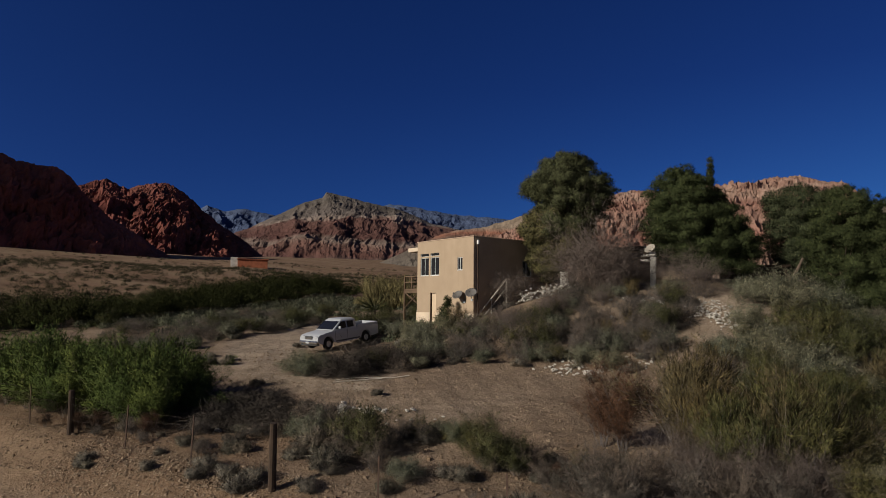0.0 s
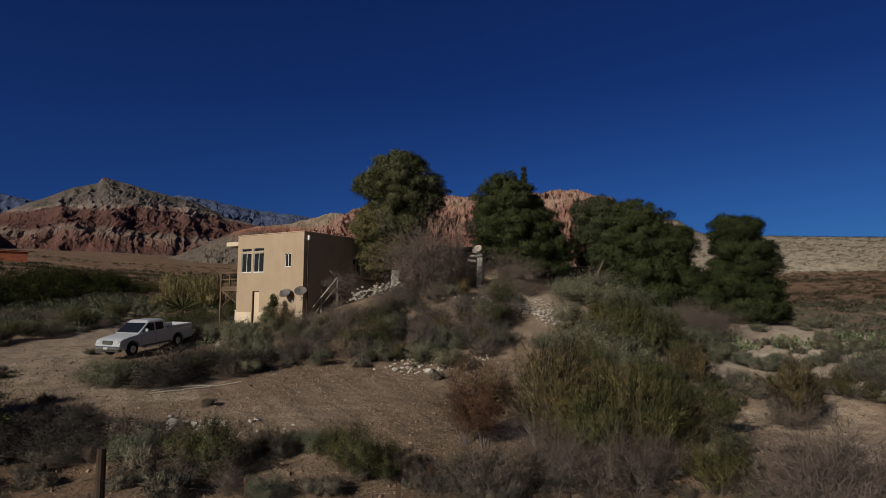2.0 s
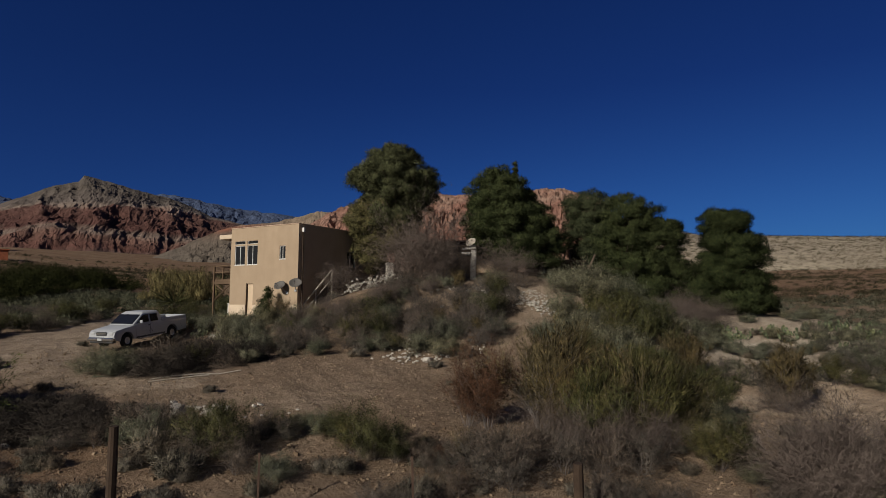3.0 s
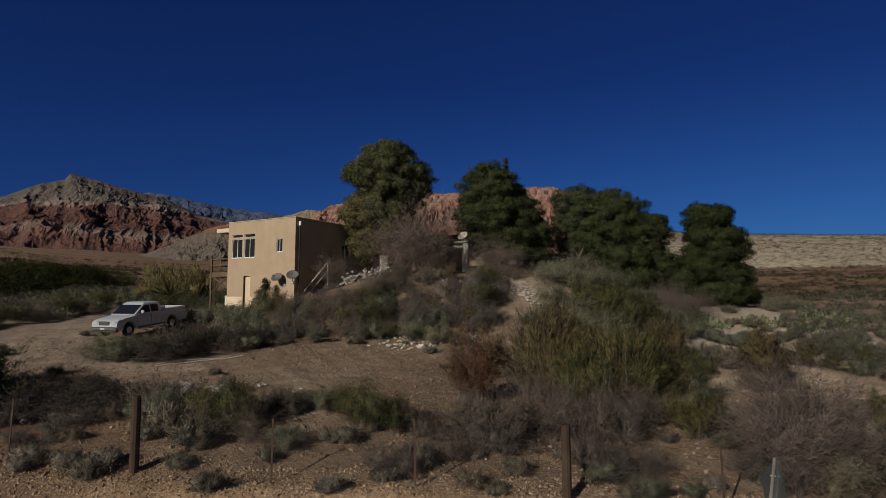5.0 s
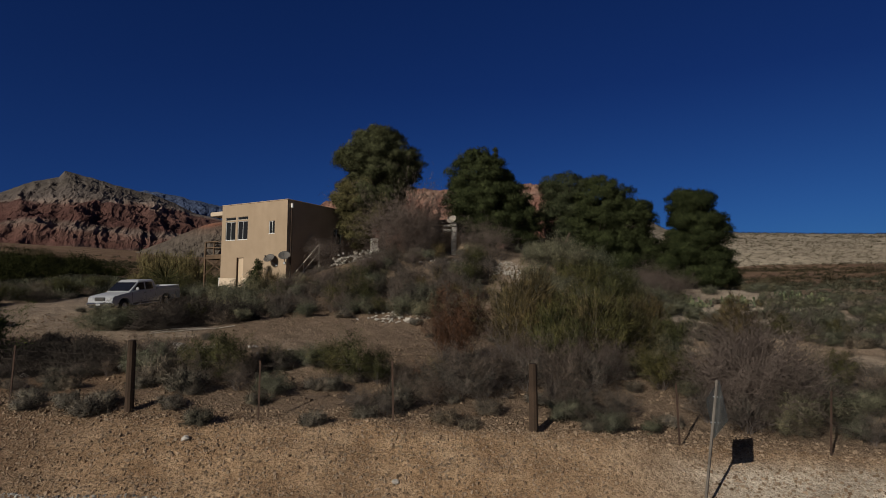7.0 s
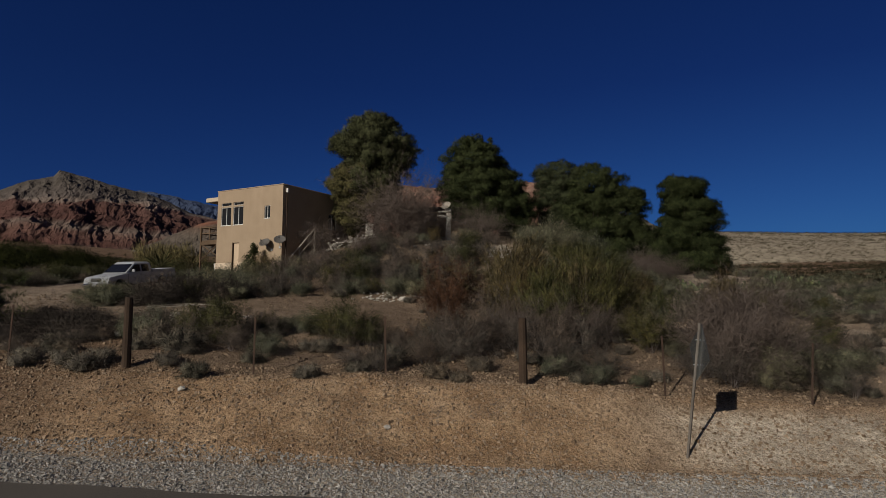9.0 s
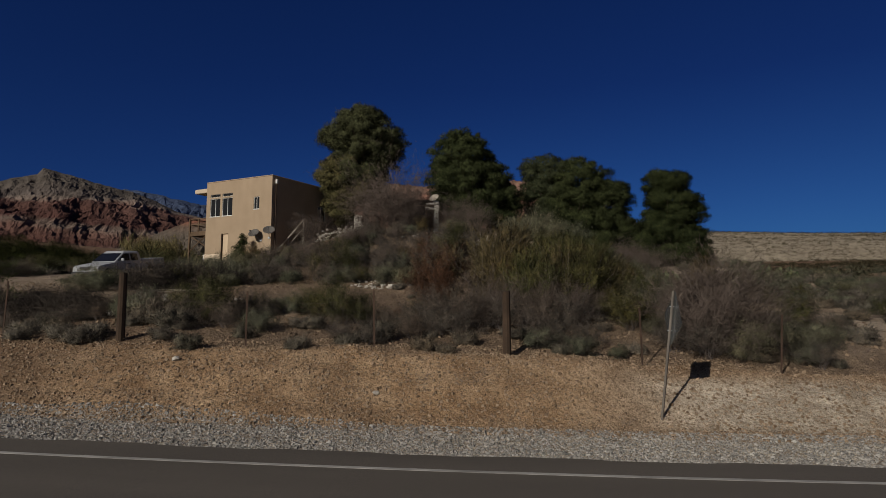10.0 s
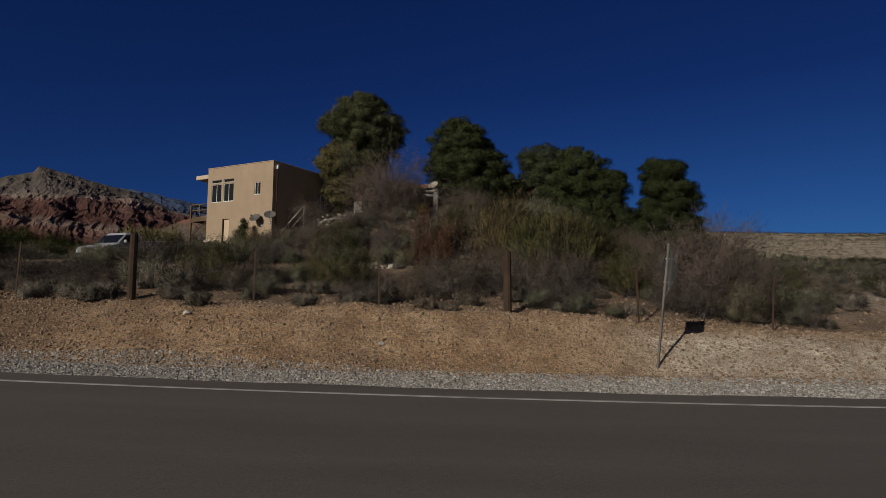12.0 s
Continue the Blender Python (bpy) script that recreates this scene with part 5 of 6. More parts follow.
pine("pine_tree", 0.5, 45.0, 15.3, [(-0.35, 44.8, 13.1, 2.5, 2.2, 160), (0.1, 44.8, 11.3, 3.15, 1.8, 140), (2.0, 44.7, 11.3, 1.6, 1.7, 60), (0.7, 44.8, 9.7, 2.9, 1.2, 80), (3.1, 44.6, 9.9, 1.15, 1.5, 36), (1.6, 44.6, 8.7, 2.5, 0.8, 46)], 7, "dense dark green pine with a domed crown", M_PINE, 0.25)
pine("pine_tree", 6.3, 48.6, 14.3, [(6.5, 48.4, 12.8, 1.95, 1.55, 76), (6.5, 48.4, 10.9, 2.1, 1.7, 70), (6.6, 48.4, 9.2, 1.8, 1.1, 36)], 18, "olive-green pine beside a broader one", M_PINE_GREY, 0.2)
pine("pine_tree", 8.9, 48.2, 14.0, [(9.2, 48, 11.9, 2.6, 2.0, 130), (8.6, 48, 10.2, 2.8, 1.8, 100), (11.1, 47.6, 10.4, 2.1, 1.9, 100), (11.4, 47.4, 8.6, 1.8, 1.2, 56), (9.2, 47.2, 8.5, 2.6, 1.2, 80), (10.2, 45.8, 6.9, 2.3, 0.9, 54), (8.0, 46.0, 7.0, 1.2, 0.7, 20), (12.5, 47.0, 8.0, 1.2, 1.2, 34)], 8,
     "broad green pine whose boughs sweep to the ground", M_PINE, 0.25, (0.6, 0))
pine("pine_tree", 15.3, 45.2, 12.2, [(14.9, 45, 11.3, 1.7, 0.95, 70), (15.3, 45, 10.0, 2.0, 1.1, 76), (16.0, 45, 8.9, 1.8, 1.3, 66), (15.0, 45, 7.8, 1.7, 1.0, 46), (16.4, 45, 7.2, 1.6, 1.2, 50), (15.8, 44.8, 6.0, 2.4, 0.9, 76), (14.2, 45.2, 8.6, 1.0, 1.0, 32), (13.4, 45.2, 6.7, 1.3, 1.0, 34)], 9,
     "green pine with layered boughs", M_PINE, 0.2, (-0.5, 0))
pine("cypress_tree", 1.3, 56.5, 18.7, [(1.3, 56.5, 18.1, 0.10, 0.55, 16), (1.3, 56.5, 17.0, 0.22, 0.9, 30), (1.3, 56.5, 15.0, 0.5, 2.0, 26), (1.3, 56.5, 11.5, 0.8, 2.6, 26)], 10, "slender dark cypress behind the pines", M_PINE, 0.12, (0, 0), 0.22, 70)
JX, JY = house_at(1.65, -0.85)[:2]
pine("juniper_shrub", JX, JY, 7.0, [(JX, JY, 6.5, 0.14, 0.45, 18), (JX, JY, 5.8, 0.42, 0.5, 36), (JX, JY, 5.1, 0.75, 0.5, 50), (JX - 0.42, JY - 0.1, 5.4, 0.16, 0.35, 10), (JX + 0.38, JY - 0.1, 5.3, 0.16, 0.35, 10), (JX, JY - 0.1, 4.3, 0.95, 0.4, 36)], 12,
     "green spire-shaped juniper shrub against the house", M_PINE, 0.05, (0, 0), 0.26, 150, (0.09, 0.02), "shrub")

for x, y, top, lx in ((3.9, 46.2, 9.6, 0.5), (5.0, 46.4, 9.8, -0.4), (5.6, 46.3, 9.4, 0.9), (2.6, 46.0, 9.8, 0.3)):
    z = land(x, y)
    s = Shape().tube([(0, 0, -0.2), (lx * 0.3, 0, (top - z) * 0.4), (lx, 0.1, top - z)], [0.13, 0.11, 0.07], 7)
    s.tube([(lx * 0.3, 0, (top - z) * 0.4), (lx * 0.3 - 0.6, 0.1, (top - z) * 0.8)], [0.07, 0.03], 6)
    thing("dead_tree", "bare dead tree in the shade under the pines", "tree", "dead trees under the pines", Matrix.Translation((x, y, z)), s.mesh("dead_tree", M_BARK))

# key plants: kind, x, y, size; first those beside the path, then those between the fence and the track
for key, x, y, s in (
        ("grey", -0.8, 33.1, 1.12), ("grey", -1.2, 34.5, 1.12), ("charred", -0.5, 35.9, 1.47), ("grey", 0.0, 37.4, 0.83), ("sage", 2.2, 32.2, 1.49), ("sage", 3.0, 33.8, 1.50), ("grey", 1.8, 30.2, 0.95), ("creosote", 2.6, 34.1, 0.58), ("creosote", 3.0, 31.3, 0.69), ("sage", 3.7, 34.0, 1.50), ("twiggy", 10.7, 40.1, 0.32), ("green", 5.6, 33.7, 0.58), ("green", 6.7, 33.9, 0.58), ("green", 8.0, 34.7, 0.53), ("green", 4.8, 34.1, 0.43), ("sage", 3.5, 29.9, 1.61), ("sage", 4.5, 30.1, 1.62), ("sage", 2.8, 29.6, 1.12), ("grey", 8.7, 34.4, 1.08), ("sage", 10.9, 38.4, 1.14), ("creosote", 12.2, 39.5, 0.55), ("charred", -16.2, 20.9, 1.40), ("charred", -15.2, 20.9, 1.32), ("charred", -14.3, 21.0, 1.33), ("charred", -13.8, 21.4, 1.28), ("charred", -16.2, 21.7, 1.30), ("charred", -15.2, 21.7, 1.30), ("charred", -14.6, 22.0, 1.17), ("charred", -12.4, 20.0, 0.98), ("sage", -31.3, 31.3, 0.97), ("grey", -30.7, 31.6, 0.66), ("grey", -38.2, 38.8, 0.76), ("grey", -43.2, 37.8, 0.66), ("grey", -41.7, 36.9, 0.94), ("creosote", -35.7, 30.3, 0.61), ("creosote", -47.3, 38.5, 0.94), ("grey", -30.0, 30.5, 0.62), ("grey", -32.9, 29.2, 0.79), ("grey", -33.6, 29.0, 0.64), ("creosote", -39.7, 34.4, 0.62), ("grey", -40.4, 34.7, 0.92), ("grey", -32.6, 31.3, 0.58), ("sage", -33.8, 34.2, 0.69), ("creosote", -40.9, 36.9, 0.67), ("grey", -34.2, 35.7, 0.73), ("pile", -15.6, 28.4, 1.1), ("pile", -15.3, 28.7, 1.58), ("pile", -14.6, 28.9, 1.69), ("charred", -14.7, 27.0, 1.70), ("charred", -14.4, 27.8, 1.61), ("pile", -14.3, 29.6, 1.45), ("sage", 2.8, 35.6, 1.35), ("grey", 0.3, 36.6, 0.90), ("sage", 1.4, 32.5, 1.01),
        ("charred", -15.2, 20, 1.61), ("charred", -14.3, 20.3, 1.43), ("charred", -13.4, 20.5, 1.31), ("charred", -12.6, 20.8, 1.13), ("charred", -14.4, 21.3, 0.89),
        ("charred", -15.6, 21.1, 0.79), ("pile", -11.7, 20.8, 0.96), ("pile", -11.1, 20.8, 0.93), ("pile", -10.3, 20.2, 1.12), ("pile", -10.8, 19.9, 0.96), ("sage", -10.5, 19.1, 1.11),
        ("sage", -11.1, 19.3, 0.77), ("creosote", -8.2, 18.6, 0.96), ("creosote", -8.8, 18.9, 0.76), ("grey", -8.6, 18.2, 0.83), ("grey", -7.6, 18.6, 0.78), ("grey", -7.5, 19.7, 0.82),
        ("creosote", -7.2, 20.1, 0.43), ("sage", -6.7, 20.7, 0.62), ("grey", -6.8, 20, 0.55), ("creosote", -5.4, 20.2, 0.54), ("sage", -5.9, 20.3, 0.75), ("creosote", -4.1, 18.9, 0.87),
        ("creosote", -3.5, 18.8, 0.6), ("creosote", -4.7, 19.2, 0.61), ("grey", -3.1, 19, 0.7), ("red", -2.4, 18.8, 0.31), ("grey", -2.6, 18.5, 0.6), ("gold", -1.7, 18.8, 0.39),
        ("grey", -1.1, 18.3, 1.11), ("tallgrey", -1.3, 18.6, 0.57), ("grey", -0.6, 18.2, 1.11), ("red", -1.1, 21.6, 1.25), ("red", -1.7, 21.6, 0.95), ("gold", 0.5, 22.2, 1),
        ("gold", 0.5, 21.7, 1.28), ("broom", 1, 21.4, 1.3), ("broom", 1.3, 20.6, 0.92), ("green", 1.7, 20.3, 1), ("green", 2.2, 19.9, 1.05),
        ("broom", 2.8, 20.1, 1.02), ("green", 3.4, 20.3, 1.06), ("broom", 4, 20.5, 0.93), ("gold", 2.2, 21.5, 0.95), ("green", 3.2, 21.5, 0.95), ("tallgrey", 0.5, 19.5, 0.8),
        ("tallgrey", 1.3, 19.2, 0.71), ("tallgrey", 2.3, 19.2, 0.7), ("tallgrey", 3.3, 19.5, 0.78), ("grey", -0, 18.6, 0.94), ("grey", 0.8, 18.6, 1.01), ("grey", 1.8, 18.8, 1.07),
        ("grey", 2.8, 18.8, 1.07), ("green", 4.5, 21, 0.74), ("sage", 5.5, 21.3, 1.34), ("sage", 4.8, 20.7, 1.34), ("broom", 10.2, 26.9, 1.03), ("broom", 11.1, 28.1, 0.79),
        ("grey", 9.8, 26.4, 1.18), ("tuft", 10.4, 31, 2.6), ("creosote", 13.7, 30.2, 0.81), ("creosote", 14.6, 30.2, 0.47), ("tallgrey", 6.3, 16.7, 1.21), ("tallgrey", 5.9, 16.7, 1.11),
        ("tallgrey", 6.8, 16.7, 1.14), ("tallgrey", 6.7, 17.3, 1.15), ("tallgrey", 5.7, 16.8, 0.87), ("grey", 5.2, 16.6, 0.81), ("grey", 7.2, 16.8, 1.02), ("grey", 5.9, 16.2, 0.99),
        ("creosote", 4.8, 19.2, 0.8), ("green", 5.3, 19.5, 0.47), ("sage", 7.4, 16.6, 1.38), ("sage", 8.2, 17.4, 1.17), ("sage", 6.8, 16.4, 0.82), ("creosote", 11.1, 21.6, 0.65),
        ("green", 10.6, 20.3, 0.4), ("sage", 9.5, 17.6, 0.98), ("grey", 11.3, 20, 0.82), ("grey", 2.9, 16.8, 0.69), ("sage", 2.5, 15.5, 0.63), ("sage", 3.6, 16, 0.41),
        ("grey", 2, 16.6, 0.75), ("grey", 1.4, 16.4, 0.88), ("sage", 1.5, 16.1, 0.73), ("tuft", -0.3, 16.5, 1.2), ("tuft", 2.1, 15.4, 0.92), ("tuft", -10, 15.4, 1.44),
        ("tuft", -10.9, 15.9, 1.1), ("tuft", -9.9, 15.9, 1.09), ("tuft", -7.1, 15, 1.11), ("tuft", -8.5, 17.2, 1.89), ("tuft", -9.9, 18.7, 2.26), ("tuft", -4.4, 15, 1.01),
        ("tuft", -2.7, 16.7, 1.54), ("grey", -3.5, 16.1, 0.54), ("grey", -2.9, 16.1, 0.54), ("weed", -0.2, 14.0, 1.0), ("weed", 0.1, 14.3, 0.7), ("weed", -1.4, 13.95, 0.8), ("weed", 2.95, 13.2, 0.7),
        ("tuft", -12, 16.2, 1.13), ("tuft", -12.5, 17.7, 1.13), ("grey", -13.2, 17.1, 0.45), ("grey", -12.8, 19.1, 0.42), ("sage", -6.2, 17.4, 0.82), ("tuft", -6.4, 16.8, 1.04),
        ("grey", -7.2, 17.5, 0.6), ("grey", -1.8, 17.2, 0.65), ("grey", -1.1, 17.7, 0.82), ("grey", -0.5, 17.5, 0.88), ("grey", -2.2, 18.4, 0.62), ("tuft", 7.4, 16.5, 1.21),
        ("grey", 8.8, 16.2, 0.65), ("sage", 8.6, 16.6, 0.74), ("sage", 5.5, 18.5, 0.74),
        ("grey", 10.2, 27.3, 1.4), ("tuft", 9.0, 29.8, 1.6), ("creosote", 8.4, 30.6, 0.5), ("sage", 3.6, 37.6, 2.0), ("sage", 4.9, 37.2, 2.1), ("sage", 6.0, 37.8, 2.0),
        ("sage", 4.4, 38.6, 2.0), ("sage", 6.6, 38.9, 2.0), ("sage", 5.4, 39.6, 2.0), ("sage", 7.6, 38.2, 1.7), ("sage", 3.0, 39.0, 1.5), ("sage", 3.4, 32.4, 1.8), ("sage", 4.6, 32.2, 2.0),
        ("sage", 5.8, 32.0, 1.8), ("sage", 5.0, 31.0, 1.7), ("sage", 6.6, 31.0, 1.4), ("sage", 3.8, 31.0, 1.5), ("green", 4.4, 35.0, 0.75), ("green", 5.6, 34.6, 0.9),
        ("green", 6.8, 34.4, 0.9), ("green", 7.6, 35.2, 0.85), ("green", 6.2, 35.6, 0.85), ("green", 8.2, 33.2, 0.7), ("broom", 7.4, 31.6, 0.8), ("broom", 8.2, 31.2, 0.7),
        ("creosote", 6.2, 29.4, 0.9), ("creosote", 4.6, 28.6, 0.9), ("green", 5.2, 27.2, 0.75), ("green", 3.2, 28.8, 0.7), ("twiggy", 11.3, 40.6, 0.42), ("twiggy", 9.8, 40.2, 0.35),
        ("sage", 9.2, 39.6, 1.5), ("sage", 10.6, 38.6, 1.4), ("sage", 9.6, 37.4, 1.3), ("sage", 8.8, 36.6, 1.3), ("grey", -17.4, 18.0, 0.7), ("pile", -12.0, 30.2, 1.1),
        ("sage", -16.3, 26.3, 1.2), ("sage", -17.3, 27.0, 1.2), ("sage", -16.4, 27.4, 1.3), ("sage", -15.7, 26.7, 1.0), ("pile", -14.6, 28.0, 1.0), ("pile", -13.3, 29.0, 1.1),
        ("pile", -15.2, 29.0, 1.1), ("pile", -14.0, 29.6, 1.1), ("pile", -12.4, 28.6, 0.9), ("grey", -14.2, 28.6, 0.8), ("grey", -12.9, 29.4, 0.9), ("creosote", -13.6, 28.4, 0.6),
        ("sage", -11.6, 29.0, 0.8), ("willow", -17.0, 18.5, 0.66), ("willow", -18.3, 18.6, 0.78), ("willow", -20.0, 18.8, 0.81), ("willow", -21.4, 19.0, 0.84),
        ("willow", -22.6, 18.9, 0.86), ("willow", -24.3, 19.0, 0.89), ("willow", -25.6, 19.2, 0.86), ("willow", -27.2, 19.3, 0.85), ("willow", -28.6, 19.0, 0.89),
        ("willow", -18.0, 19.9, 0.85), ("willow", -19.4, 19.7, 0.92), ("willow", -20.8, 19.6, 0.81), ("willow", -22.5, 20.2, 0.85), ("willow", -23.8, 20.0, 0.86),
        ("willow", -25.3, 20.1, 0.87), ("willow", -26.7, 20.5, 0.89), ("willow", -28.0, 20.5, 0.93), ("willow", -17.3, 20.7, 0.68), ("willow", -18.7, 21.2, 0.81),
        ("willow", -20.2, 21.0, 0.84), ("willow", -21.7, 21.1, 0.74), ("willow", -23.1, 21.5, 0.75), ("willow", -24.5, 21.4, 0.76), ("willow", -26.2, 21.6, 0.85),
        ("willow", -27.7, 21.7, 0.74), ("willow", -28.9, 21.6, 0.85), ("twiggy", -5.7, 41.4, 1.12), ("twiggy", -4.9, 40.8, 0.85), ("twiggy", -6.2, 41.3, 0.85), ("twiggy", -4.0, 40.7, 0.62),
        ("twiggy", -3.9, 41.9, 0.5), ("twiggy", -0.6, 41.5, 0.55), ("twiggy", 0.6, 40.4, 0.45), ("twiggy", -10.6, 40.6, 0.5),
        ("twiggy", -11.4, 40.9, 0.5), ("gold", -13.80, 38.55, 0.62)):
    plant(key, x, y, s)
for x, y, s in ((-14.4, 28.6, 1.1), (-13.2, 28.9, 1.15), (-12.4, 29.2, 1.0), (-13.8, 29.4, 1.15), (-14.9, 29.0, 1.0), (-11.8, 29.6, 0.9)):
    plant("charred", x, y, s, s * 1.75)
scatter("grey", 34, -10, -2.5, 33.5, 39.5, 0.6, 1.05, 3)
scatter("red", 7, -22, -16.5, 16.9, 18.0, 0.28, 0.4, 0)
scatter("grey", 30, -35, -27.5, 27, 44, 0.5, 1.0, 1.8)
scatter("sage", 20, -35, -27.5, 27, 44, 0.5, 1.0, 1.8)
scatter("tuft", 50, -35, -21, 27, 46, 0.8, 1.6, 1.6)
scatter("grey", 22, -25.5, -20.5, 38.5, 47, 0.5, 0.9, 1.6)
scatter("creosote", 12, -25.5, -20.5, 38.5, 47, 0.4, 0.7, 1.6)
scatter("tallgrey", 16, -12, 0, 32.5, 39.5, 0.45, 0.75, 3.6)
scatter("creosote", 16, -18, 0, 31.5, 38.5, 0.6, 1.0, 3.4)
scatter("grey", 60, -13, 1, 32, 40.5, 0.7, 1.2, 3.8)
scatter("sage", 60, -17, 1, 31, 39.5, 0.8, 1.4, 3.4)
scatter("broom", 6, -11, 0, 33.5, 39, 0.4, 0.6)
scatter("sage", 14, 3, 12, 29, 41, 0.7, 1.4, 0)
scatter("gold", 5, 2.5, 6, 24, 29, 0.5, 0.8, 0)
scatter("green", 4, 3, 7, 24, 28, 0.5, 0.8, 0)
scatter("sage", 30, 9, 28, 30, 45, 0.5, 1.1, 0)
scatter("creosote", 10, 9, 30, 19, 33, 0.4, 0.7, 0)
scatter("grey", 18, 8, 30, 17, 42, 0.4, 0.8, 0)
scatter("sage", 80, 9, 24, 33, 43, 0.45, 0.85, 0)
scatter("tuft", 60, -19, 12, 15.4, 20.5, 0.5, 1.1, 0)
scatter("grey", 12, -20, -10, 16.8, 20, 0.3, 0.5, 0)
scatter("tuft", 70, -26, 2, 18, 33, 0.5, 1.2, 2.6)
scatter("sage", 24, 8, 26, 29, 38, 0.5, 0.95, 0)
scatter("creosote", 50, -34, -18, 36, 52, 0.6, 1.1, 3.2)
scatter("sage", 24, -36, -16, 34, 50, 0.7, 1.3, 3.2)
scatter("grey", 50, -40, -22, 30, 50, 0.6, 1.2, 3.2)
scatter("sage", 10, 10, 26, 42, 50, 0.8, 1.3, 0)
scatter("sage", 22, -11, -6, 35, 40, 0.35, 0.6, 0)
scatter("tuft", 60, -12, 1, 31, 41, 0.8, 1.6, 3)
scatter("tuft", 150, 6, 26, 17, 40, 0.8, 1.9, 0)
scatter("sage", 60, 8, 28, 28, 40, 0.45, 0.85, 0)
scatter("grey", 40, 8, 26, 26, 42, 0.4, 0.8, 0)
scatter("twiggy", 5, 8, 13, 38.5, 41, 0.3, 0.42, 0)

# ---- fence, sign and loose things ----
FENCE = [(-29.6, 18.9), (-19.5, 17.1), (-9.16, 15.66), (0.684, 15.3), (10.5, 15.1), (20.3, 15.4)]


def fence():
    ob = thing("fence", "old wire fence with timber posts and rusty steel stakes", "fence", at=Matrix())
    wires = Shape()
    rg = random.Random(4)
    for (ax_, ay_), (bx, by) in zip(FENCE, FENCE[1:]):
        for k in range(3):
            t = k / 3
            x, y = ax_ + (bx - ax_) * t, ay_ + (by - ay_) * t
            z = land(x, y)
            if k == 0:
                h, r = (1.72 if abs(x + 9.16) < 1 else 1.55), 0.105
                lx, ly = rg.uniform(-0.03, 0.03), rg.uniform(-0.05, 0.02)
                p = part("post", Shape().tube([(x, y, z - 0.25), (x + lx * 0.3, y + ly * 0.3, z + h * 0.35), (x + lx * 0.7, y + ly * 0.7, z + h * 0.8), (x + lx, y + ly, z + h)],
                                              [r * 1.05, r, r * 0.96, r * 0.9], 10), M_OLDWOOD, ob, "round weathered timber post")
            else:
                lx = rg.uniform(-0.06, 0.06)
                sh = Shape().box((-0.022, -0.004, -0.2), (0.022, 0.004, 1.42), Matrix.Translation((x, y, z)) @ Matrix.Rotation(lx, 4, "Y"))
                sh.box((-0.004, 0.004, -0.2), (0.004, 0.036, 1.42), Matrix.Translation((x, y, z)) @ Matrix.Rotation(lx, 4, "Y"))
                part("stake", sh, M_RUST, ob, "rusty steel stake")
        n = 23
        pts = [(ax_ + (bx - ax_) * i / n, ay_ + (by - ay_) * i / n) for i in range(n + 1)]
        for h in (0.05, 0.55, 1.08, 1.32):
            wires.tube([(x, y - 0.05, land(x, y) + h + 0.015 * math.sin(i * 0.8 + h * 9)) for i, (x, y) in enumerate(pts)], 0.0026, 3, False)
        length = math.hypot(bx - ax_, by - ay_)
        for i in range(int(length / 0.12)):      # the slanting strands of the netting
            for lean in (-1, 1):
                t0, t1 = i * 0.12 / length, (i * 0.12 + lean * 1.03) / length
                if 0 <= t1 <= 1:
                    (x0, y0), (x1, y1) = ((ax_ + (bx - ax_) * t, ay_ + (by - ay_) * t) for t in (t0, t1))
                    wires.tube([(x0, y0 - 0.05, land(x0, y0) + 0.05), (x1, y1 - 0.05, land(x1, y1) + 1.08)], 0.0013, 3, False)
    tagged(part("wire_mesh", wires, M_WIRE, ob, "thin rusty wire netting"), kind="stuff")


fence()


def road_sign():
    ob = thing("road_sign", "leaning diamond road sign on a steel pole", "road sign", at=Matrix.Translation((3.751, 13.319, 0.111)))
    foot, top = Vector((-0.015, 0.055, -0.3)), Vector((0.139, -0.491, 2.69))
    sh = Shape()
    for a, b in ((-0.03, 0.03),):
        sh.tube([foot, foot.lerp(top, 0.5), top], 0.03, 4)
    part("pole", sh, M_POLE, ob, "grey-brown weathered steel pole")
    d = Vector((-0.03, -1.0, 0))
    up = (top - foot).normalized()
    d = (d - up * d.dot(up)).normalized()
    w = d.cross(up)
    c = top - up * 0.575
    m = Matrix(((d.x, up.x, w.x, c.x), (d.y, up.y, w.y, c.y), (d.z, up.z, w.z, c.z), (0, 0, 0, 1)))
    plate, h, q = Shape(), 0.575, 0.03
    ring = [(q, h - q), (h - q, q), (h - q * 0.4, 0), (h - q, -q), (q, -h + q), (0, -h + q * 0.4), (-q, -h + q), (-h + q, -q), (-h + q * 0.4, 0), (-h + q, q), (-q, h - q), (0, h - q * 0.4)]
    n = len(ring)
    plate.add([m @ Vector((x, y, z)) for z in (-0.039, -0.034) for x, y in ring],
              [tuple(range(n - 1, -1, -1)), tuple(range(n, 2 * n))] + [(i, (i + 1) % n, (i + 1) % n + n, i + n) for i in range(n)])
    part("plate", plate, M_SIGN, ob, "thin diamond-shaped aluminium sign plate")
    for k in (-0.25, 0.25):
        part("bolt", Shape().tube([m @ Vector((0, k, -0.04)), m @ Vector((0, k, 0.048))], 0.012, 6), M_GALV, ob)


road_sign()


def rock_mesh(seed, mat):
    rg = np.random.default_rng(seed)
    bm = bmesh.new()
    bmesh.ops.create_icosphere(bm, subdivisions=1, radius=1)
    for v in bm.verts:
        v.co *= 0.75 + 0.5 * rg.random()
        v.co.z *= 0.72
    me = bpy.data.meshes.new("rock")
    bm.to_mesh(me)
    bm.free()
    me.materials.append(mat)
    return me


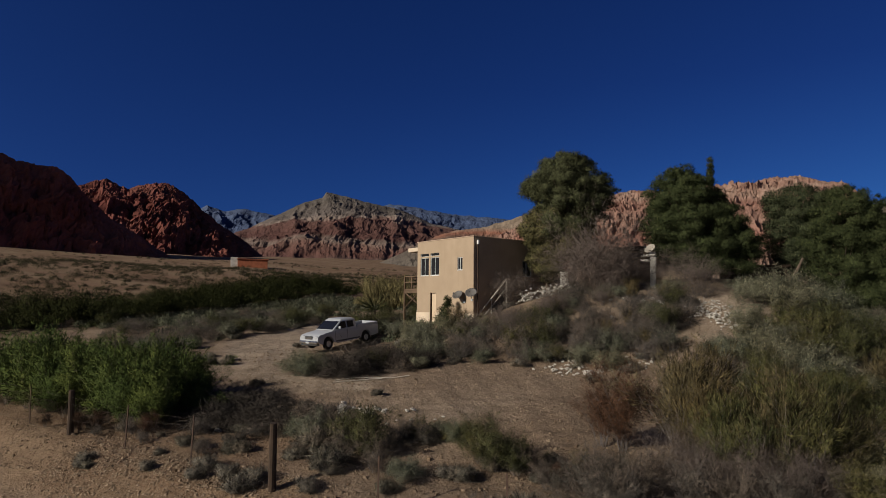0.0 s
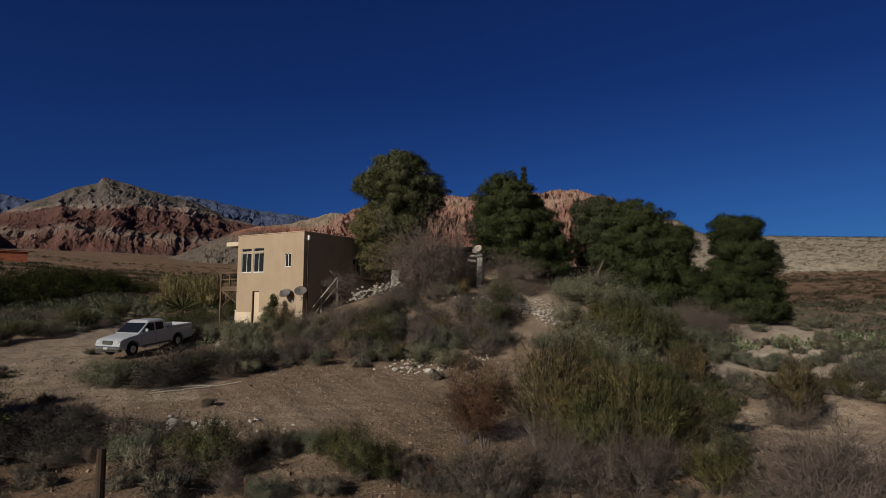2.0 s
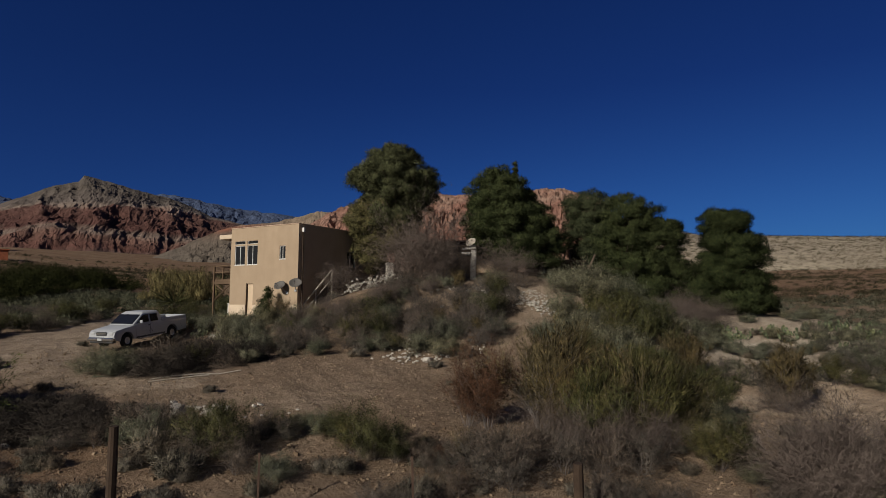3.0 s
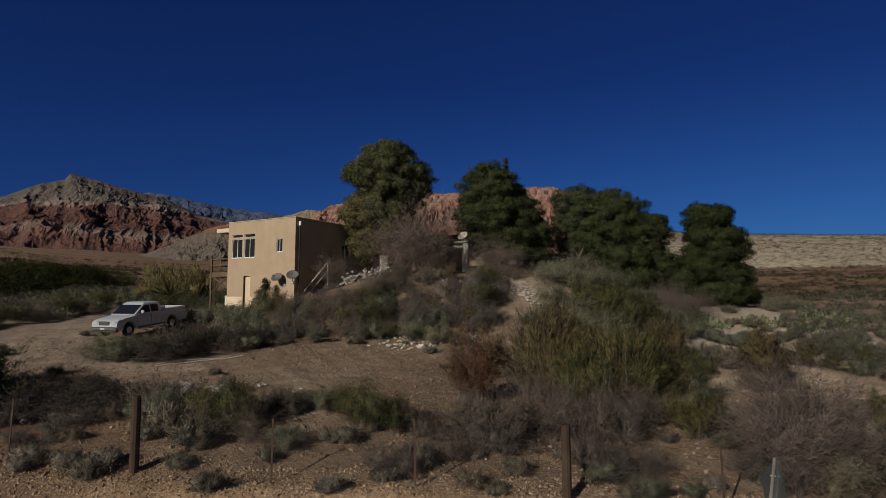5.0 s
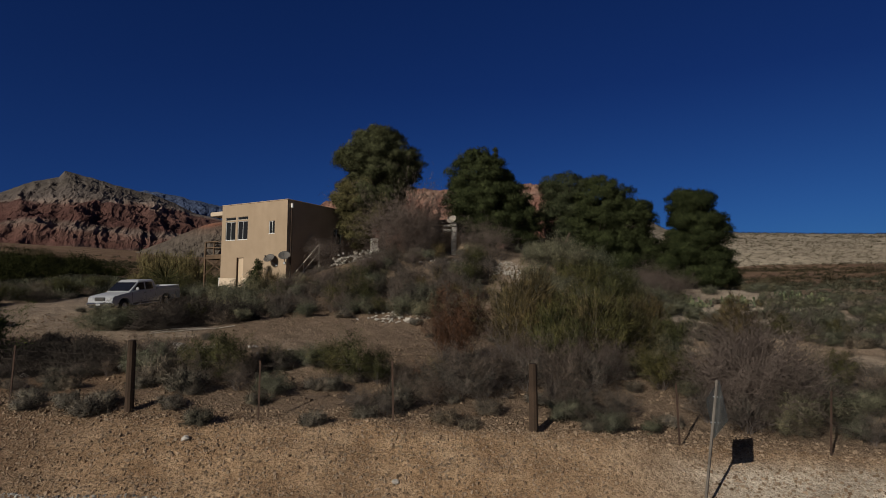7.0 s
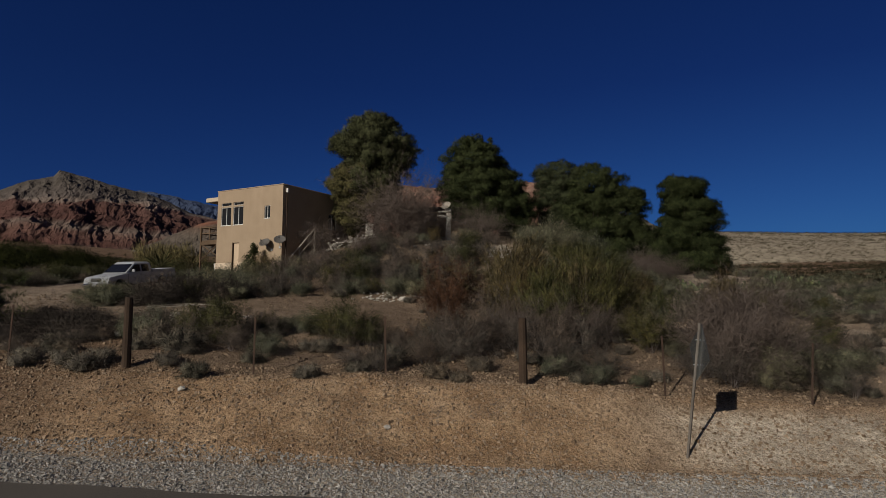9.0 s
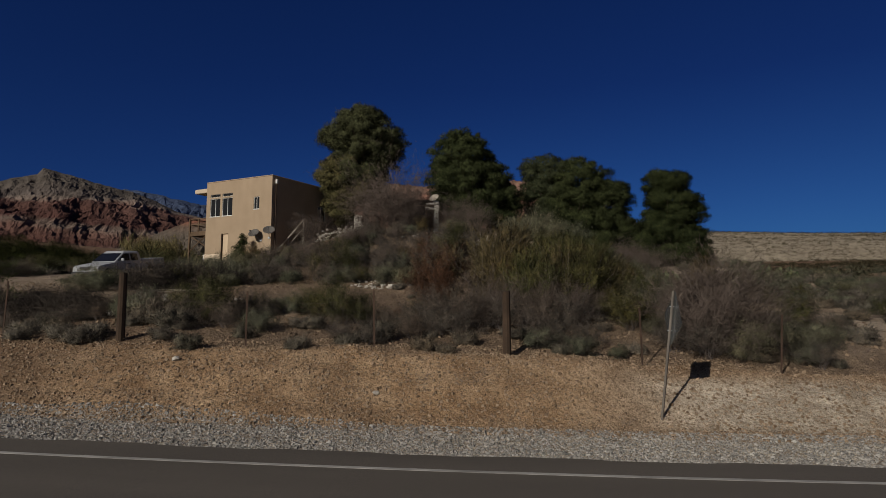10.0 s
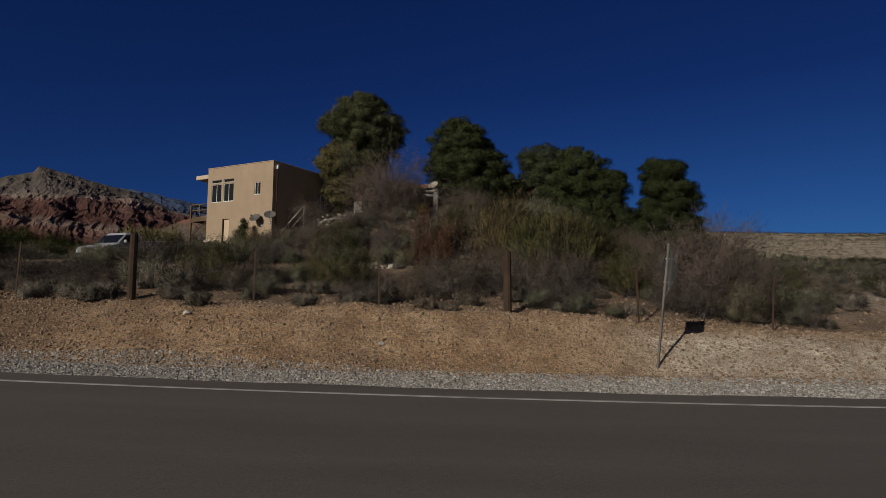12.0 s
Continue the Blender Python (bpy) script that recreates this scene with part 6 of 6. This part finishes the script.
PALE_ROCKS = [rock_mesh(k, M_RUBBLE) for k in range(5)]


def rock(x, y, s, label, sink=0.3, parent=None, name="boulder"):
    ob = new(name, PALE_ROCKS[random.randrange(5)])
    ob.matrix_world = Matrix.Translation((x, y, land(x, y) + s * (0.72 - sink) * 0.8)) @ Euler((random.uniform(-.4, .4), random.uniform(-.4, .4), random.uniform(0, 6))).to_matrix().to_4x4() @ Matrix.Diagonal((s, s * random.uniform(.7, 1), s * random.uniform(.6, 1), 1))
    if parent:
        ob.parent = parent
    else:
        tagged(ob, label, "rock")
    return ob


rock(-10.66, 21.2, 0.33, "pale boulder beside the dead branches")
rock(-9.7, 21.2, 0.26, "pale angular stone beside the brush pile")
rock(-3.88, 30.9, 0.34, "rounded grey-brown boulder at the track's edge")
rock(-7.06, 14.3, 0.13, "pale stone on the cut bank")
rock(-14.6, 19.2, 0.16, "small white stone on the dirt")
rock(-2.3, 13.6, 0.08, "small pale stone on the bank")


def rubble_pile(x0, y0, x1, y1, w, n, s0, s1, label, lift=0.0):
    ob = thing("rubble_pile", label, "rubble", at=Matrix())
    for k in range(n):
        t = random.random()
        x, y = x0 + (x1 - x0) * t + random.gauss(0, w), y0 + (y1 - y0) * t + random.gauss(0, w)
        r = rock(x, y, random.uniform(s0, s1), "", 0.3, ob, "stone")
        r.location.z += lift * random.random() * max(0, 1 - abs(random.gauss(0, 0.5)))
    return ob


rubble_pile(-10.0, 40.3, -7.0, 41.2, 0.28, 200, 0.05, 0.16, "long heap of pale rubble on the mound", 0.8)
rubble_pile(0.5, 38.2, 3.3, 35.4, 0.45, 280, 0.03, 0.075, "spill of pale rubble beside the path", 0.15)
rubble_pile(0.6, 37.0, 3.1, 34.8, 0.2, 130, 0.04, 0.11, "low line of pale stones edging the path", 0.3)
rubble_pile(-1.7, 36.7, -0.7, 35.2, 0.35, 45, 0.04, 0.11, "pale stones along the worn path")
rubble_pile(-5.8, 31.5, -1.2, 32.4, 0.5, 130, 0.03, 0.11, "scattered pale stones under the bushes")
rubble_pile(-6.3, 33.5, -3.9, 32.7, 0.5, 80, 0.03, 0.10, "pale stones at the foot of the bushes", 0.05)
rubble_pile(-3.0, 37.5, 0.2, 38.4, 0.9, 40, 0.06, 0.2, "pale stones scattered on the slope")
rubble_pile(-24.6, 38.5, -22.2, 43.0, 0.9, 60, 0.06, 0.2, "pale stones strewn beside the dirt track")
rubble_pile(-16.6, 36.2, -14.6, 36.9, 0.5, 26, 0.08, 0.22, "pale stones heaped below the house")
rubble_pile(-12.2, 20.8, -8.4, 21.6, 0.5, 50, 0.05, 0.16, "pale stones along the brush pile")
for k, (a, c) in enumerate((((-14.28, 25.77), (-11.34, 27.41)), ((-14.2, 25.5), (-12.3, 26.6)))):
    sh = Shape().tube([(a[0] + (c[0] - a[0]) * t, a[1] + (c[1] - a[1]) * t, land(a[0] + (c[0] - a[0]) * t, a[1] + (c[1] - a[1]) * t) + 0.05) for t in (0, 0.25, 0.5, 0.75, 1)], 0.022, 8)
    thing("wooden_pole", "bleached timber pole lying on the dirt", "pole", "poles on the ground", data=sh.mesh("wooden_pole", M_RAIL))


def pad_mesh():
    s, n, r = Shape(), 10, 0.14
    ring = [(r * 0.8 * math.sin(6.2832 * k / n), r * (1 - math.cos(6.2832 * k / n))) for k in range(n)]
    s.v = [(x * q, y, z * q + r * (1 - q)) for q, y in ((0.8, -0.03), (1, 0), (0.8, 0.03)) for x, z in ring]
    s.f = [tuple(range(n)), tuple(range(3 * n - 1, 2 * n - 1, -1))]
    for j in range(2):
        s.f += [(j * n + k, (j + 1) * n + k, (j + 1) * n + (k + 1) % n, j * n + (k + 1) % n) for k in range(n)]
    return s.mesh("pad", M_CACTUS)


PAD = pad_mesh()


def prickly_pear(seed):
    rg = np.random.default_rng(seed)
    ob = thing("prickly_pear", "clump of grey-green prickly pear cactus pads", "cactus", "prickly pears", Matrix())
    for k in range(12):
        m = Matrix.Translation((rg.normal(0, 0.45), rg.normal(0, 0.45), -0.03)) @ Euler((rg.normal(0, .25), rg.normal(0, .3), rg.random() * 6.28)).to_matrix().to_4x4()
        for lev in range(1 + int(rg.integers(1, 3))):
            s = 0.7 + 0.5 * rg.random()
            o = part("pad", PAD, M_CACTUS, ob)
            o.matrix_basis = m @ Matrix.Diagonal((s, s, s, 1))
            m = Matrix.Translation(m @ Vector((0, 0, 0.27 * s))) @ Euler((rg.normal(0, .35), rg.normal(0, .5), rg.random() * 6.28)).to_matrix().to_4x4()
    return ob


def yucca(x, y, s, seed):
    rg = np.random.default_rng(seed)
    ob = thing("yucca", "spiky dark green yucca beside the reeds", "yucca", at=Matrix.Translation((x, y, land(x, y))))
    part("trunk", Shape().tube([(0, 0, -0.1), (0.03, 0, 0.35 * s), (0.05, 0.02, 0.7 * s)], [0.11, 0.10, 0.08], 8), M_BARK, ob)
    n = 130
    d = rg.normal(size=(n, 3))
    d[:, 2] = np.abs(d[:, 2]) * 0.9 - 0.15
    v, f = quads(np.tile(np.array([0.05, 0.02, 0.68 * s]), (n, 1)), d, 0.85 * s, 0.05, rg)
    part("leaves", array_mesh("yucca_leaves", v, f, M_CREOSOTE), M_CREOSOTE, ob)


PEARS = [prickly_pear(k) for k in (1, 2, 3)]
for x, y, s in ((12.4, 39.6, 1.6), (13.4, 39.9, 1.8), (14.4, 39.5, 1.9), (15.3, 40.1, 1.8), (13.8, 38.6, 1.6), (15.0, 38.5, 1.7), (12.8, 38.2, 1.4), (16.2, 38.9, 1.6), (18.6, 40.4, 2.0), (19.5, 40.1, 2.2), (20.4, 40.3, 2.1), (19.9, 39.2, 1.9), (21.2, 39.6, 1.8), (17.6, 37.6, 1.4), (-18.0, 39.8, 1.5), (-17.2, 40.1, 1.5), (-16.6, 39.7, 1.4), (-16.6, 37.4, 1.1), (-17.5, 37.2, 1.0), (-18.3, 36.6, 1.0)):
    plant("pear", x + random.uniform(-0.5, 0.5), y + random.uniform(-0.6, 0.6), s * 0.44)


yucca(-24.52, 46.00, 1.81, 5)


def thicket(name, label, line, width, height, n, per, mat, seed, leaf, upright=0.3, radius=0.9):
    """A long band of growth along a line, in ragged clumps."""
    rg = np.random.default_rng(seed)
    L = np.array(line, float)
    seg = np.r_[0, np.cumsum(np.hypot(np.diff(L[:, 0]), np.diff(L[:, 1])))]
    u = rg.random(n) * seg[-1]
    x, y = np.interp(u, seg, L[:, 0]) + rg.normal(0, width * 0.4, n), np.interp(u, seg, L[:, 1]) + rg.normal(0, width * 0.4, n)
    h = height * (0.2 + 0.8 * rg.random(n) ** 1.3) * (0.8 + 0.4 * wave(x, y, 17, seed) + 0.2 * wave(x, y, 6, seed + 1))
    z = land_raw(x, y)
    P = np.repeat(np.stack([x, y, z + h * 0.85], -1), per, 0)
    q = rg.normal(size=P.shape)
    q *= (rg.random((len(P), 1)) ** 0.4) / np.linalg.norm(q, axis=1, keepdims=True)
    P = P + q * np.stack([np.repeat(np.full(n, radius), per), np.repeat(np.full(n, radius), per), np.repeat(np.maximum(0.3, h * 0.45), per)], -1)
    P[:, 2] = np.maximum(P[:, 2], land_raw(P[:, 0], P[:, 1]))
    d = rg.normal(size=P.shape) + np.array([0, 0, upright * 4])
    out = q + np.array([0, -0.15, 0.35])
    v, f = blades(P, d, leaf[0], leaf[1], rg, out)
    face = np.repeat(out + rg.normal(0, 0.2, q.shape), 3, 0)
    return thing(name, label, "thicket", kind="stuff", data=array_mesh(name, v, f, mat, True, face))


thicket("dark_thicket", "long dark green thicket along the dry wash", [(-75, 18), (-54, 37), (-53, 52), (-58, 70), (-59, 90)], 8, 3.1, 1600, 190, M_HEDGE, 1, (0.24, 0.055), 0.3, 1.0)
thicket("reed_bed", "tall pale golden reeds beside the house", [(-35.8, 64), (-30.5, 63)], 2.2, 4.2, 170, 110, M_REED, 3, (0.6, 0.045), 0.8, 0.6)
rgs = np.random.default_rng(9)


def far_scrub(name, label, xy, z, size, mat, per=90):
    n = len(xy)
    s = size * (0.5 + rgs.random(n))
    P = np.repeat(np.stack([xy[:, 0], xy[:, 1], z], -1), per, 0)
    q = rgs.normal(size=P.shape)
    q *= (rgs.random((len(P), 1)) ** 0.4) / np.linalg.norm(q, axis=1, keepdims=True)
    q[:, 2] = np.abs(q[:, 2])
    S = np.repeat(s, per)[:, None]
    v, f = blades(P + q * S * np.array([1, 1, 0.8]), q + rgs.normal(0, 0.5, q.shape), size * 0.36, size * 0.10, rgs, q)
    return thing(name, label, "scrub", kind="stuff", data=array_mesh(name, v, f, mat, True, np.repeat(q + 0.2 * rgs.normal(size=q.shape), 3, 0)))


n = 1500
a, r = rgs.uniform(math.radians(-62), math.radians(60), n), 50 + 210 * rgs.random(n) ** 0.8
xy = np.stack([np.sin(a) * r, np.cos(a) * r], -1)
xy = xy[(track_distance(xy[:, 0], xy[:, 1]) > 3) & ~((np.abs(xy[:, 0] - 2) < 9) & (xy[:, 1] < 58)) & ~((xy[:, 0] > -20) & (xy[:, 0] < -8) & (xy[:, 1] < 52))]
far_scrub("field_scrub", "low desert scrub scattered over the far slope", xy, land_raw(xy[:, 0], xy[:, 1]), 0.7, M_FARSCRUB)
n = 1100
xy = np.stack([rgs.uniform(-52, -17, n), rgs.uniform(37, 78, n)], -1)
u = np.array([(HOUSE.inverted() @ Vector((x, y, 0)))[:2] for x, y in xy])
xy = xy[(track_distance(xy[:, 0], xy[:, 1]) > 2.6) & ~((u[:, 0] > -1) & (u[:, 0] < 8.6) & (u[:, 1] > -1) & (u[:, 1] < 10))]
far_scrub("slope_scrub", "grey-green scrub covering the slope beyond the track", xy, land_raw(xy[:, 0], xy[:, 1]), 0.6, M_SAGE, 200)
n = 1500
xy = np.stack([rgs.uniform(-150, -56, n), rgs.uniform(30, 170, n)], -1)
xy = xy[np.hypot(xy[:, 0], xy[:, 1]) < 190]
far_scrub("slope_scrub", "dark low scrub dotted over the bare slope", xy, land_raw(xy[:, 0], xy[:, 1]), 0.75, M_FARSCRUB, 90)
n = 700
xy = np.stack([rgs.uniform(12, 70, n), rgs.uniform(46, 90, n)], -1)
far_scrub("slope_scrub", "grey-green scrub scattered on the plain", xy, land_raw(xy[:, 0], xy[:, 1]), 0.55, M_SAGE, 130)
co = np.empty(len(HILL.data.vertices) * 3, np.float32)
HILL.data.vertices.foreach_get("co", co)
co = co.reshape(-1, 3)
quad = np.empty(len(HILL.data.loops), np.int32)
HILL.data.loops.foreach_get("vertex_index", quad)
quad = co[quad.reshape(-1, 4)[rgs.integers(0, len(quad) // 4, 10000)]]
ua, va = rgs.random((2, 10000, 1))
co = (quad[:, 0] * (1 - ua) + quad[:, 1] * ua) * (1 - va) + (quad[:, 3] * (1 - ua) + quad[:, 2] * ua) * va
far_scrub("hill_scrub", "dark scrub dotted over the bare hill", co[:, :2], co[:, 2], 1.0, M_FARSCRUB, 24)
n = 1300
a, r = rgs.uniform(math.radians(14), math.radians(50), n), 80 + 230 * rgs.random(n)
xy = np.stack([np.sin(a) * r, np.cos(a) * r], -1)
far_scrub("field_scrub", "dark scrub over the reddish slope below the hill", xy, land_raw(xy[:, 0], xy[:, 1]), 0.9, M_FARSCRUB, 60)


def red_shed():
    z = land(-133, 150)
    ob = thing("red_shed", "small red flat-roofed building at the foot of the mountain", "building", at=Matrix.Translation((-133, 150, z)) @ Matrix.Rotation(0.75, 4, "Z"))
    part("wall", Shape().box((-4.5, -2, -1), (4.5, 2, 2.3), None, 0.05), M_REDWALL, ob)
    part("roof", Shape().box((-4.8, -2.3, 2.303), (4.8, 2.3, 2.55), None, 0.05), M_REDWALL, ob)
    part("annex", Shape().box((-6.6, -1.6, -1), (-4.503, 1.6, 3.0), None, 0.05), M_PLASTER, ob, "pale plastered annex")


red_shed()
